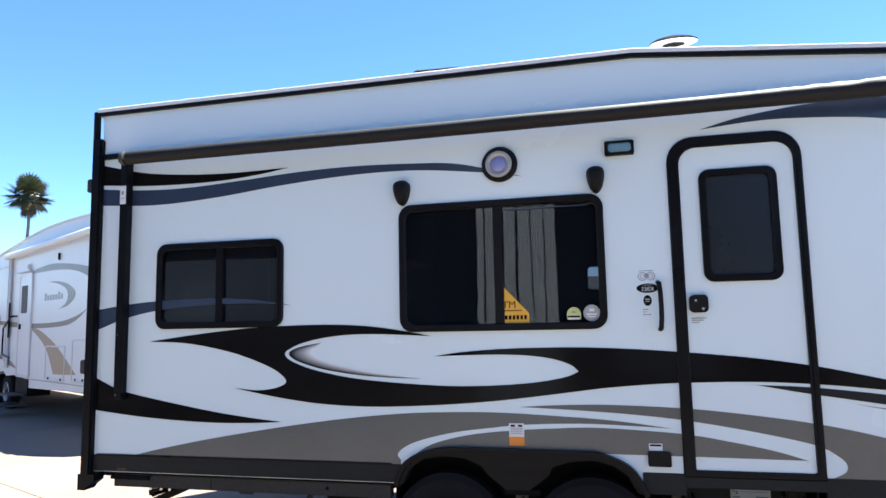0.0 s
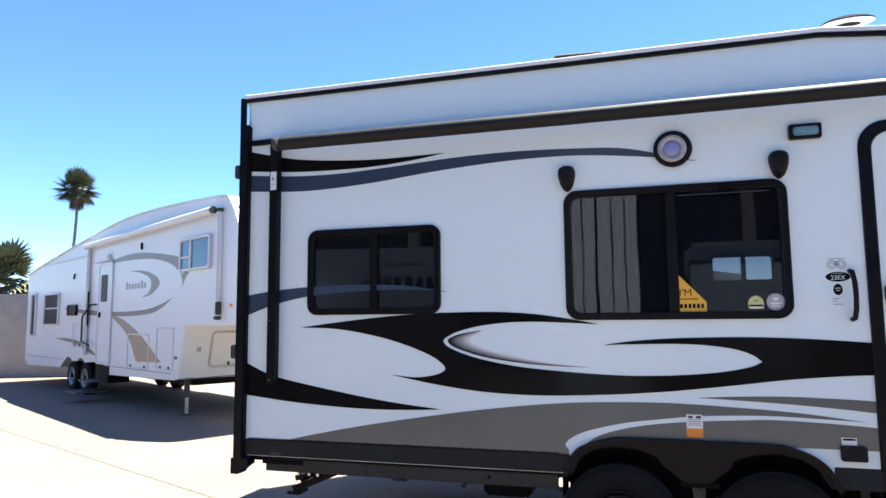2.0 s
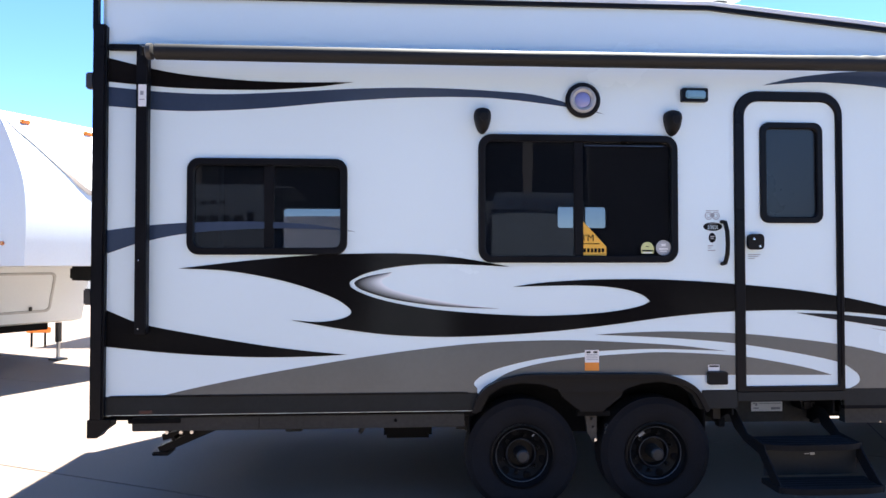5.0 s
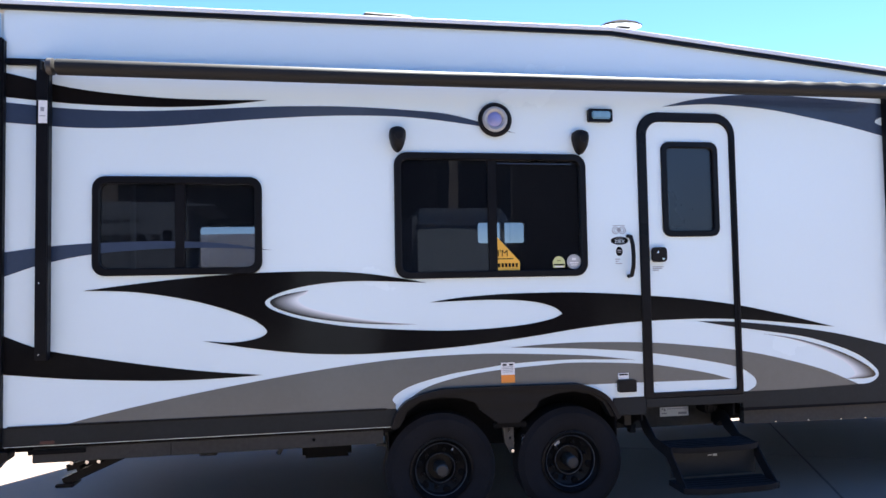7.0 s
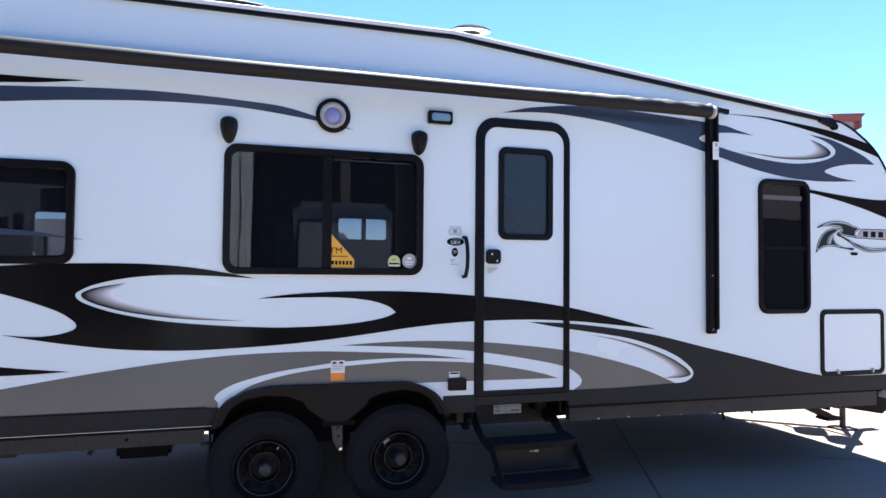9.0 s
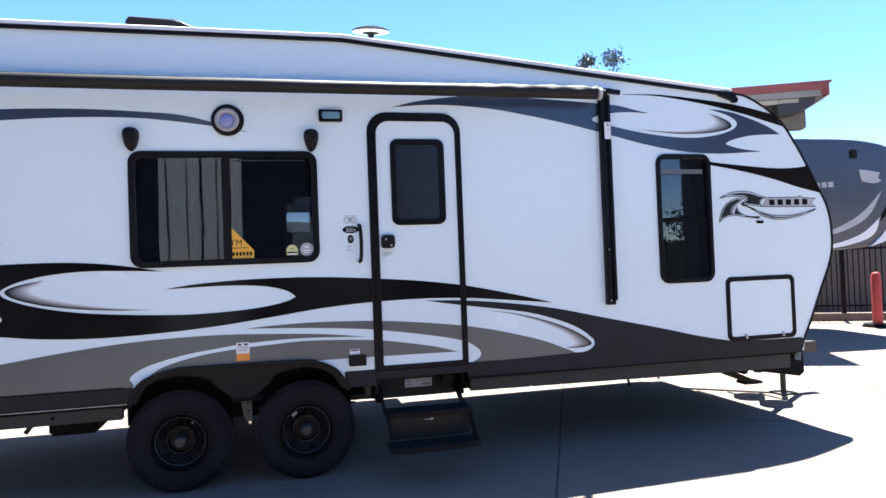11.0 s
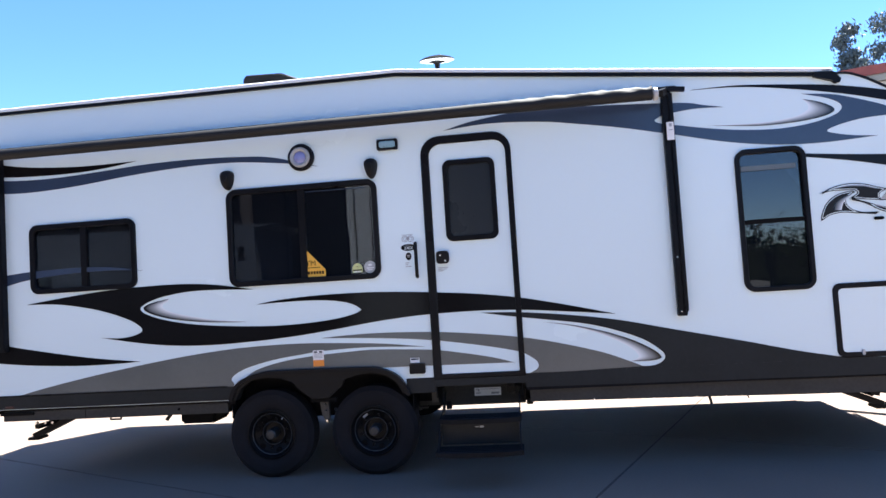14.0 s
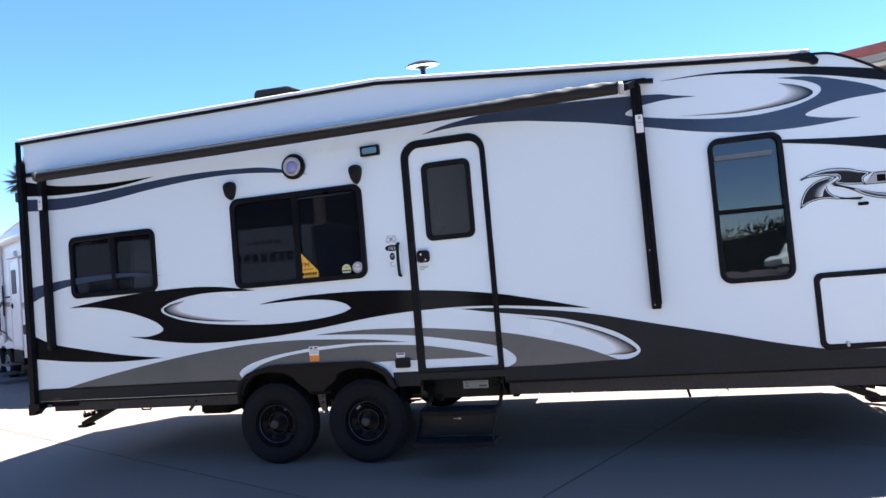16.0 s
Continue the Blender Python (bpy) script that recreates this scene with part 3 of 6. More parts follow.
SLATE_HORN = [[(3.35, 2.814), (3.56, 2.791), (3.73, 2.745), (3.93, 2.674), (4.07, 2.599)], [(4.07, 2.599), (3.79, 2.587), (3.59, 2.548), (3.51, 2.510), (3.60, 2.479), (3.72, 2.458), (3.87, 2.444)]]
SLATE_UNDER = [(3.87, 2.444), (3.47, 2.424), (3.11, 2.440), (2.76, 2.493), (2.37, 2.585), (1.99, 2.672), (1.68, 2.729), (1.39, 2.775), (1.06, 2.800), (0.83, 2.800), (0.56, 2.777)]
HORN_OUT = [(3.35, 2.774), (3.47, 2.741), (3.56, 2.696), (3.57, 2.657), (3.48, 2.623), (3.29, 2.599), (3.05, 2.593), (2.82, 2.611), (2.63, 2.630)]
HORN_IN = [(3.35, 2.774), (3.38, 2.737), (3.39, 2.704), (3.37, 2.678), (3.31, 2.650), (3.19, 2.628), (3.02, 2.617), (2.82, 2.621), (2.63, 2.630)]
TOP_BLACK = [[(2.532, 2.924), (2.894, 2.926), (3.315, 2.891), (3.574, 2.862), (3.797, 2.822), (4.00, 2.778)], [(4.00, 2.778), (4.11, 2.668)], [(4.11, 2.668), (3.904, 2.722), (3.681, 2.78), (3.312, 2.854), (2.893, 2.912), (2.532, 2.922)]]
NOSE_BLACK = [[(3.30, 2.354), (3.72, 2.313), (4.04, 2.292), (4.24, 2.300), (4.345, 2.315)], [(4.345, 2.315), (4.41, 2.185), (4.47, 2.069)], [(4.47, 2.069), (4.24, 2.123), (3.97, 2.199), (3.65, 2.271), (3.30, 2.330)]]
for lines, m, lab, y in (
        (UPPER_BLACK, BLACK, "gloss black swoosh", 0.002), (UPPER_GREY, SLATE, "slate grey swoosh", 0.002), (MID_GREY, SLATE, "slate grey swoosh", 0.002), (LOW_BLACK, BLACK, "gloss black swoosh", 0.002),
        ([MAIN_TOP, MAIN_EYE, MAIN_LIP, MAIN_RIGHT, MAIN_UNDER, MAIN_LEFT], BLACK, "gloss black double swoosh", 0.003), (LOW_GREY, GREY, "taupe grey swoosh", 0.002), (ARCH_GREY, GREY, "taupe grey swoosh", 0.002),
        (SWEEP_GREY, GREY, "taupe grey swoosh", 0.002), (DARK_SWEEP, CHARCOAL, "charcoal swoosh", 0.003), ([SLATE_TOP, SLATE_EYE, *SLATE_HORN, SLATE_UNDER], SLATE, "slate blue horned swoosh", 0.002),
        (TOP_BLACK, BLACK, "black swoosh", 0.002), (NOSE_BLACK, BLACK, "black swoosh", 0.002)):
    part("decal", plate(outline(*lines), -y - 0.001, 0.0005), m, rv, lab, TA)
for a, b in ((EYE_OUT, EYE_IN), (TAIL_OUT, TAIL_IN), (HORN_OUT, HORN_IN)):
    part("decal", fade_strip(a, b, -0.003), FADE, rv, "crescent print fading from black to white", TA)

# maker's mark on the nose as plain swooshes
BLADE = [[(3.418, 2.03), (3.498, 2.07), (3.613, 2.094), (3.73, 2.086), (3.825, 2.056), (3.9, 2.035)], [(3.9, 2.035), (3.84, 2.0), (3.85, 1.953)], [(3.85, 1.953), (3.737, 1.965), (3.631, 1.984)], [(3.631, 1.984), (3.685, 2.018), (3.669, 2.041)], [(3.669, 2.041), (3.58, 2.046), (3.497, 2.045), (3.418, 2.03)]]
WING = [[(3.408, 1.821), (3.422, 1.887), (3.463, 1.962), (3.538, 2.016), (3.633, 2.037), (3.675, 2.028)], [(3.675, 2.028), (3.617, 1.997), (3.599, 1.95), (3.635, 1.901), (3.712, 1.871), (3.83, 1.855)], [(3.83, 1.855), (3.691, 1.861), (3.575, 1.877), (3.481, 1.863), (3.408, 1.821)]]
SWEEP = [[(3.625, 1.98), (3.726, 1.952), (3.831, 1.913), (3.96, 1.878), (4.114, 1.871), (4.271, 1.892), (4.427, 1.926)], [(4.427, 1.926), (4.271, 1.866), (4.091, 1.835), (3.959, 1.838), (3.841, 1.874), (3.746, 1.929), (3.625, 1.98)]]
BANNER = [(3.837, 1.95), (3.911, 2.035), (4.231, 2.036), (4.254, 2.05), (4.281, 2.03), (4.428, 2.023), (4.379, 1.983), (4.419, 1.942), (4.094, 1.945)]


def shrunk(pts, d):
    """An outline drawn in by d on all sides."""
    p = [Vector(q) for q in pts]
    sign = 1 if sum(a.x * b.y - b.x * a.y for a, b in zip(p, p[1:] + p[:1])) > 0 else -1
    out = []
    for a, b, c in zip([p[-1]] + p[:-1], p, p[1:] + p[:1]):
        t = (c - a).normalized()
        out.append(b + Vector((-t.y, t.x)) * d * sign)
    return out


LOGO = part("emblem", plate([Vector(q) for q in BANNER], -0.0015, 0.0005), INK, rv, "black and silver swoosh emblem", TA)
part("emblem_field", plate(shrunk(BANNER, 0.006), -0.0028, -0.0015), PALE, LOGO, at=TA)
SHADE = printed_fade("black_to_silver_print", (0.012, 0.012, 0.014), (0.62, 0.65, 0.68))
for lines, m in ((WING, INK), (BLADE, INK), (SWEEP, INK)):
    pts = outline(*lines)
    y = -0.003 - 0.0012 * (lines is BLADE) - 0.0024 * (lines is SWEEP)
    part("emblem_stroke", plate(pts, y - 0.0008, 0.0005), m, LOGO, at=TA)
    part("emblem_field", plate(shrunk(pts, 0.006), y - 0.0014, y - 0.0008), WHITE, LOGO, at=TA)
    part("emblem_field", plate(shrunk(pts, 0.011), y - 0.002, y - 0.0014), CHARCOAL, LOGO, at=TA)
part("emblem_field", fade_strip([(3.50, 1.90), (3.52, 1.955), (3.58, 1.995), (3.64, 2.015)], [(3.56, 1.895), (3.575, 1.94), (3.60, 1.975), (3.645, 2.01)], -0.0062), SHADE, LOGO, at=TA)
part("emblem_field", fade_strip([(3.50, 2.055), (3.613, 2.068), (3.73, 2.06), (3.82, 2.035)], [(3.50, 2.062), (3.613, 2.083), (3.73, 2.076), (3.82, 2.048)], -0.0075), SHADE, LOGO, at=TA)
part("emblem_field", fade_strip([(3.80, 1.91), (3.96, 1.855), (4.1, 1.848), (4.3, 1.886)], [(3.80, 1.922), (3.96, 1.87), (4.1, 1.863), (4.3, 1.896)], -0.0085), SHADE, LOGO, at=TA)
bars(LOGO, INK, [(3.925 + 0.087 * i, 3.98 + 0.087 * i, 1.964, 2.014) for i in range(5)], -0.0029, TA)
part("marker", block(3.784, 3.855, -0.014, 0, 1.804, 1.829, 0.005), INK, rv, "small black marker lamp", TA)

# windows
win = window(rv, *W1, TA, 0.075, (-2.657,))
win2 = window(rv, *W2, TA, 0.085, (-0.679,))
win3 = window(rv, *W3, TA, 0.085, (), (1.853,), rim=0.037, pane=BLUED)
part("blind_rail", block(W3[0] + 0.045, W3[1] - 0.075, -0.002, 0.003, 2.248, 2.286), GREY, win3, "dim grey blind rail", TA)
part("latch_strip", block(-0.64, -0.12, -0.002, 0.003, 2.362, 2.368), SLATE, win2, at=TA)
tri = part("sticker", plate([(-0.658, 1.648), (-0.497, 1.648), (-0.497, 1.708), (-0.658, 1.882)], -0.0005, 0.003), YELLOW, win2, "yellow three-cornered sticker with black letters", TA)
lettering("I'M", 0.062, -0.652, -0.0012, 1.745, tri, INK, TA)
bars(tri, INK, [(-0.651 + 0.016 * i, -0.639 + 0.016 * i, 1.724, 1.731) for i in range(7)] + [(-0.648 + 0.024 * i, -0.632 + 0.024 * i, 1.672, 1.698) for i in range(6)], -0.0005, TA)
dome = [(-0.225 + 0.043 * math.cos(a), 1.692 + 0.048 * math.sin(a)) for a in [math.pi * i / 16 for i in range(17)]]
st = part("sticker", plate(dome + [(-0.264, 1.664), (-0.186, 1.664)], 0.0, 0.003), OLIVE, win2, "pale olive dome-shaped window sticker", TA)
bars(st, INK, [(-0.262, -0.188, 1.678, 1.688), (-0.237, -0.213, 1.708, 1.712)], 0.0, TA)
bars(st, LABEL, [(-0.255, -0.195, 1.666, 1.674)], 0.0, TA)
st = part("sticker", plate(disc(-0.118, 1.702, 0.05), 0.0, 0.003, [disc(-0.118, 1.702, 0.044)]), PALE, win2, "silver round window sticker", TA)
part("sticker_field", plate(disc(-0.118, 1.702, 0.043), 0.0005, 0.003), PALE, st, at=TA)
bars(st, LABEL, [(-0.148, -0.088, 1.69, 1.699), (-0.14, -0.096, 1.676, 1.683), (-0.132, -0.104, 1.712, 1.728)], 0.0005, TA)

# entry door
def archway(x0, x1, z0, z1, r):
    """A doorway with round top corners and nearly square feet."""
    top = rounded(x0, x1, z0, z1, r)
    low = rounded(x0, x1, z0, z1, 0.012)
    return top[:14] + low[14:]


door = part("entry_door", plate(inset(DOOR, 0.055, 0.1), -0.001, 0.03, [rounded(0.56, 0.93, 1.895, 2.5, 0.04)]), WHITE, rv, "white entry door in a black rounded frame", TA)
part("door_frame", ring(bmesh.new(), archway(DOOR[0], DOOR[1], 0.762, DOOR[3], 0.15), archway(DOOR[0] + 0.068, DOOR[1] - 0.046, 0.798, DOOR[3] - 0.066, 0.10), -0.018, 0.02, 0.008), TRIM, door, "black rounded door frame", TA, True)
part("hinge_cover", block(1.062, 1.088, -0.025, -0.012, 0.85, 2.55, 0.005), TRIM, door, at=TA)
part("window_frame", ring(bmesh.new(), rounded(0.531, 0.957, 1.865, 2.53, 0.06), rounded(0.572, 0.916, 1.906, 2.489, 0.035), -0.02, 0.02), TRIM, door, at=TA, smooth=True)
part("pane", plate(rounded(0.56, 0.93, 1.895, 2.5, 0.03, 3), 0.004, 0.008), SMOKE, door, at=TA)
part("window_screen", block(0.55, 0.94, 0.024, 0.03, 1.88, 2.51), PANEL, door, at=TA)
lock = part("lock", plate(rounded(0.438, 0.542, 1.69, 1.793, 0.028), -0.034, -0.004), PLASTIC, door, "black paddle latch", TA)
for dx, dz in ((0.035, 0.07), (0.075, 0.022)):
    part("key_cylinder", lathe(bmesh.new(), [(0, -0.038), (0.008, -0.038), (0.009, -0.03)], (0.438 + dx, 0, 1.69 + dz), 12), CHROME, lock, at=TA)
bars(door, GREYINK, [(0.447, 0.53, 1.655, 1.66), (0.447, 0.515, 1.643, 1.648), (0.447, 0.49, 1.63, 1.635)], -0.0045, TA)
# grab handle beside the door
bm = bmesh.new()
grip = [(0.272, -0.004, 1.872), (0.275, -0.04, 1.868), (0.279, -0.062, 1.81), (0.28, -0.068, 1.735), (0.279, -0.062, 1.66), (0.275, -0.04, 1.602), (0.272, -0.004, 1.598)]
loops = []
for i, g in enumerate(grip):
    d = (Vector(grip[min(i + 1, 6)]) - Vector(grip[max(i - 1, 0)])).normalized()
    u = d.cross(Vector((1, 0, 0))).normalized()
    loops.append([bm.verts.new(Vector(g) + Vector((1, 0, 0)) * 0.014 * math.cos(k * 0.6283) + u * 0.014 * math.sin(k * 0.6283)) for k in range(10)])
for a, b in zip(loops, loops[1:]):
    for k in range(10):
        bm.faces.new((a[k], a[(k + 1) % 10], b[(k + 1) % 10], b[k]))
bm.faces.new(loops[0]), bm.faces.new(loops[-1][::-1])
part("grab_handle", bm, PLASTIC, rv, "black moulded grab handle", TA, True)
oval = part("sticker", plate([(0.212 + 0.064 * math.cos(a), 1.841 + 0.028 * math.sin(a)) for a in [math.tau * i / 28 for i in range(28)]], -0.0015, 0.0), INK, rv, "black oval badge with white letters on the wall", TA)
lettering("23EX", 0.034, 0.174, -0.002, 1.825, oval, WHITE, TA)
bars(oval, PALE, [(0.186, 0.238, 1.858, 1.861)], -0.0015, TA)
st = part("sticker", plate(disc(0.208, 1.768, 0.024, rz=0.032), -0.0015, 0.0), INK, rv, "small round badge sticker on the wall", TA)
bars(st, PALE, [(0.194, 0.222, 1.772, 1.779), (0.197, 0.219, 1.76, 1.765)], -0.0015, TA)
for x in (0.185, 0.233):
    loop = part("sticker", plate(disc(x, 1.912, 0.026, 20), -0.0012, 0.0, [disc(x, 1.912, 0.021, 20)]), GREYINK, rv, "thin grey ring sticker on the wall", TA)
    part("sticker_field", plate(disc(x, 1.912, 0.014, 16), -0.0012, 0.0, [disc(x, 1.912, 0.010, 16)]), GREYINK, loop, at=TA)
bars(rv, GREYINK, [(0.165, 0.253, 1.943, 1.947), (0.198, 0.22, 1.905, 1.93)], -0.0005, TA)
bars(rv, GREYINK, [(0.178, 0.21, 1.712, 1.718), (0.178, 0.2, 1.698, 1.703), (0.178, 0.226, 1.682, 1.687)], -0.0005, TA)

# loudspeakers, round lamp, porch lamp
for x in (-1.306, -0.061):
    bm = bmesh.new()
    sil = spline([(x - 0.054, 2.535), (x - 0.045, 2.582), (x, 2.598), (x + 0.045, 2.582), (x + 0.054, 2.535), (x + 0.034, 2.46), (x, 2.43), (x - 0.034, 2.46)], 4, True)
    cx, cz = x, 2.52
    rows = [[bm.verts.new((cx + (q.x - cx) * s, y, cz + (q.y - cz) * s)) for q in sil] for s, y in ((1, 0.0), (1, -0.03), (0.86, -0.065), (0.55, -0.085), (0.2, -0.09))]
    for a, b in zip(rows, rows[1:]):
        for i in range(len(sil)):
            j = (i + 1) % len(sil)
            bm.faces.new((a[i], a[j], b[j], b[i]))
    bm.faces.new(rows[-1])
    sp = part("loudspeaker", bm, PLASTIC, rv, "black pear-shaped outdoor loudspeaker", TA, True)
    part("grille", plate(disc(x, 2.525, 0.026, 16), -0.093, -0.088), PLASTIC, sp, at=TA)
lamp = part("round_lamp", lathe(bmesh.new(), [(0.1, 0.0), (0.113, -0.006), (0.115, -0.02), (0.1, -0.032), (0.07, -0.03)], (-0.652, 0, 2.656), 40), TRIM, rv, "round lamp with a black rim, silver ring and lilac lens", TA, True)
part("bezel", lathe(bmesh.new(), [(0.086, -0.026), (0.084, -0.042), (0.07, -0.047), (0.054, -0.04), (0.05, -0.03)], (-0.656, 0, 2.655), 36), BEZEL, lamp, "silver ring", TA, True)
part("lens", lathe(bmesh.new(), [(0.051, -0.033), (0.038, -0.042), (0.02, -0.047), (0.0, -0.049)], (-0.658, 0, 2.655), 28), LILAC, lamp, "lilac frosted lens", TA, True)
porch = part("porch_lamp", plate(rounded(0.0, 0.175, 2.656, 2.745, 0.012), -0.03, 0.0), TRIM, rv, "black porch lamp with a blue-tinted lens", TA)
part("lens", block(0.022, 0.156, -0.045, -0.028, 2.674, 2.727, 0.008), LENS, porch, "blue-tinted lens", TA)

# storage hatch
hatch = part("storage_hatch", plate(rounded(3.475, 4.11, 0.815, 1.305, 0.03), -0.006, 0.0), WHITE, rv, "white storage hatch in a black frame", TA)
part("hatch_frame", ring(bmesh.new(), rounded(3.443, 4.145, 0.783, 1.342, 0.055), rounded(3.482, 4.105, 0.822, 1.302, 0.03), -0.014, 0.01), TRIM, hatch, at=TA, smooth=True)
for x in (3.62, 4.0):
    part("latch", plate(rounded(x - 0.009, x + 0.009, 0.80, 0.84, 0.008), -0.026, -0.006), ALUMIN, hatch, "metal thumb latch", TA)

# labels near the wheel arch
lb = part("label_plate", block(-0.643, -0.551, -0.006, 0, 0.962, 1.042), LABEL, rv, "white and orange warning label", TA)
part("label_band", block(-0.643, -0.551, -0.006, 0, 0.909, 0.9615), ORANGE, lb, at=TA)
bars(lb, INK, [(-0.633, -0.606, 1.022, 1.034), (-0.588, -0.561, 1.022, 1.034)], -0.006, TA)
bars(lb, GREYINK, [(-0.633, -0.561, 1.012 - 0.011 * i, 1.016 - 0.011 * i) for i in range(4)], -0.006, TA)
pb = part("outlet_box", plate(rounded(0.164, 0.292, 0.814, 0.895, 0.01), -0.03, 0.0), PLASTIC, rv, "black flip-lid outlet box under a white label", TA)
lb2 = part("label_plate", block(0.172, 0.247, -0.006, 0, 0.9, 0.94), LABEL, pb, at=TA)
bars(lb2, INK, [(0.178, 0.241, 0.925, 0.936)], -0.006, TA)

# lower skirt, chassis, wheel arch
for x0, x1, z0 in ((-3.66, -1.335, 0.664), (0.13, 0.368, 0.655)):
    part("skirt", block(x0, x1, -0.008, 0.03, z0, 0.776, 0.004), CHARCOAL, rv, "charcoal metal skirt", TA)
part("skirt", plate([(1.092, 0.665), (2.4, 0.656), (4.2, 0.648), (4.2, 0.776), (1.092, 0.776)], -0.0045, 0.03), CHARCOAL, rv, "charcoal metal skirt", TA)
# Black strip gives the seam its shade and covers the white wall edge.
part("seam_gap_strip", block(1.094, 4.19, -0.003, 0.034, 0.642, 0.672), MATTE, rv, "black strip standing for the dark gap under the skirt", TA)
part("side_marker", block(-3.44, -3.36, -0.016, -0.006, 0.672, 0.692, 0.004), DULLRED, rv, "small dull red side marker lamp", TA)
part("door_sill", block(0.362, 1.098, -0.012, 0.045, 0.70, 0.764, 0.006), CHARCOAL, rv, at=TA)
part("skirt_bead", block(-3.62, -1.4, -0.014, 0.0, 0.772, 0.783, 0.003), TRIM, rv, at=TA)
for x0, x1, y0 in ((-3.55, -1.42, 0.1), (-1.419, 1.119, 0.44), (1.12, 4.2, 0.1)):
    part("underbelly", block(x0, x1, y0, DEEP - 0.1, 0.60, 0.70), MATTE, rv, "black underbelly sheet", TA)
# Hidden boxes, added to cut the light that reaches the ground below.
for x0, x1 in ((-3.3, -1.6), (0.4, 3.4)):
    part("belly_shade_box", block(x0, x1, 0.5, DEEP - 0.4, 0.47, 0.601, 0.03), INK, rv, "black box added out of sight to deepen the shade under the floor", TA)
part("tongue_box", plate([(3.3, 0.60), (4.22, 0.60), (4.235, 0.665), (4.245, 0.44), (4.20, 0.415), (4.0, 0.44), (3.55, 0.52)][:2] + [(4.31, 0.655), (4.32, 0.44), (4.27, 0.405), (4.0, 0.45), (3.5, 0.535)], 0.12, DEEP - 0.12), INK, rv, "black front frame apron", TA)
RAIL = surface("dusty_brown_steel_rail", (0.036, 0.034, 0.031), 0.6, vary=0.3, scale=2, bump=0.1, spec=0.3)
for y in (0.035, DEEP - 0.1):
    # This stretch is black, not rail brown: wheel shade put into the colour.
    part("chassis_rail", block(-1.4, 0.36 if y < 1 else 1.1, y + (0.302 if y < 1 else 0.002), y + 0.36, 0.53, 0.62), MATTE, rv, "chassis rail behind the wheels, coloured black for the shade there", TA)
    front = part("chassis_rail", plate([(1.12, 0.543), (2.0, 0.533), (2.6, 0.525), (3.2, 0.516), (4.1, 0.508), (4.1, 0.628), (1.12, 0.643)] if y < 1 else [(1.12, 0.42), (4.1, 0.42), (4.1, 0.628), (1.12, 0.628)], y, y + 0.06), RAIL, rv, "painted steel chassis rail", TA)
    rail = part("chassis_rail", block(-3.5, -1.42, y, y + 0.06, 0.552, 0.638, 0.004), RAIL, rv, "painted steel chassis rail", TA)
    if y < 1:
        for x in (1.36, 1.62, 1.88, 2.08, 2.4, 2.62):
            part("bolt", lathe(bmesh.new(), [(0, -0.007), (0.005, -0.007), (0.006, 0.0)], (x, y, 0.5635 - 0.0125 * x), 8), CHROME, front, at=TA)
        for x, m in ((-3.46, CHROME), (-3.26, CHROME), (-1.86, INK)):
            part("bolt", lathe(bmesh.new(), [(0, -0.008), (0.01, -0.008), (0.012, 0.0)], (x, y, 0.618 if m is CHROME else 0.6), 8), m, rail, at=TA)
        part("seam", block(-2.72, -2.716, y - 0.002, y, 0.556, 0.632), INK, rail, at=TA)
part("bracket_plate", block(-3.52, -3.2, 0.02, 0.034, 0.604, 0.632, 0.003), INK, rv, "black bolted bracket on the rail", TA)
for x0, x1 in ((-3.64, -1.36), (1.12, 4.18)):
    part("frame_channel", block(x0, x1, 0.05, 0.09, 0.62, 0.668), MATTE, rv, at=TA)
for x in (-3.1, -1.2, 0.3, 1.8, 3.4):
    part("cross_member", block(x, x + 0.05, 0.2, DEEP - 0.2, 0.54, 0.62), STEEL, rv, at=TA)
arch_out = [(-1.375, 0.66), (-1.35, 0.74), (-1.29, 0.815), (-1.20, 0.858), (-1.08, 0.886), (-0.95, 0.894), (-0.22, 0.889), (-0.09, 0.877), (0.02, 0.838), (0.10, 0.775), (0.165, 0.655)]
arch_in = [(0.10, 0.66), (0.05, 0.755), (-0.03, 0.81), (-0.15, 0.84), (-0.28, 0.828), (-0.38, 0.795), (-0.41, 0.774), (-0.80, 0.774), (-0.83, 0.795), (-0.92, 0.828), (-1.05, 0.84), (-1.18, 0.82), (-1.27, 0.76), (-1.32, 0.66)]
fender = part("wheel_arch", plate(spline(arch_out, 4) + [Vector(q) for q in arch_in], -0.03, 0.06), PLASTIC, rv, "black moulded wheel arch over both wheels", TA)
part("arch_lip", along([(q.x, q.y) for q in spline(arch_out, 4)], 0.03, -0.05, -0.03), TRIM, fender, at=TA)
part("arch_gusset", plate([(-0.82, 0.79), (-0.39, 0.79), (-0.41, 0.74), (-0.53, 0.648), (-0.67, 0.648), (-0.79, 0.74)], -0.012, 0.02), PLASTIC, fender, "black moulded web between the wheels", TA)
part("hanger_bar", block(-0.69, -0.47, 0.02, 0.05, 0.612, 0.646, 0.004), INK, rv, at=TA)
part("wheel_well", block(-1.37, 0.16, 0.28, 0.32, 0.45, 0.92), MATTE, rv, at=TA)
part("wheel_well", block(-1.37, 0.16, 0.06, 0.32, 0.895, 0.90), MATTE, rv, at=TA)
for x in (-1.39, 0.165):
    part("wheel_well", block(x, x + 0.006, 0.045, 0.32, 0.5, 0.90), MATTE, rv, at=TA)
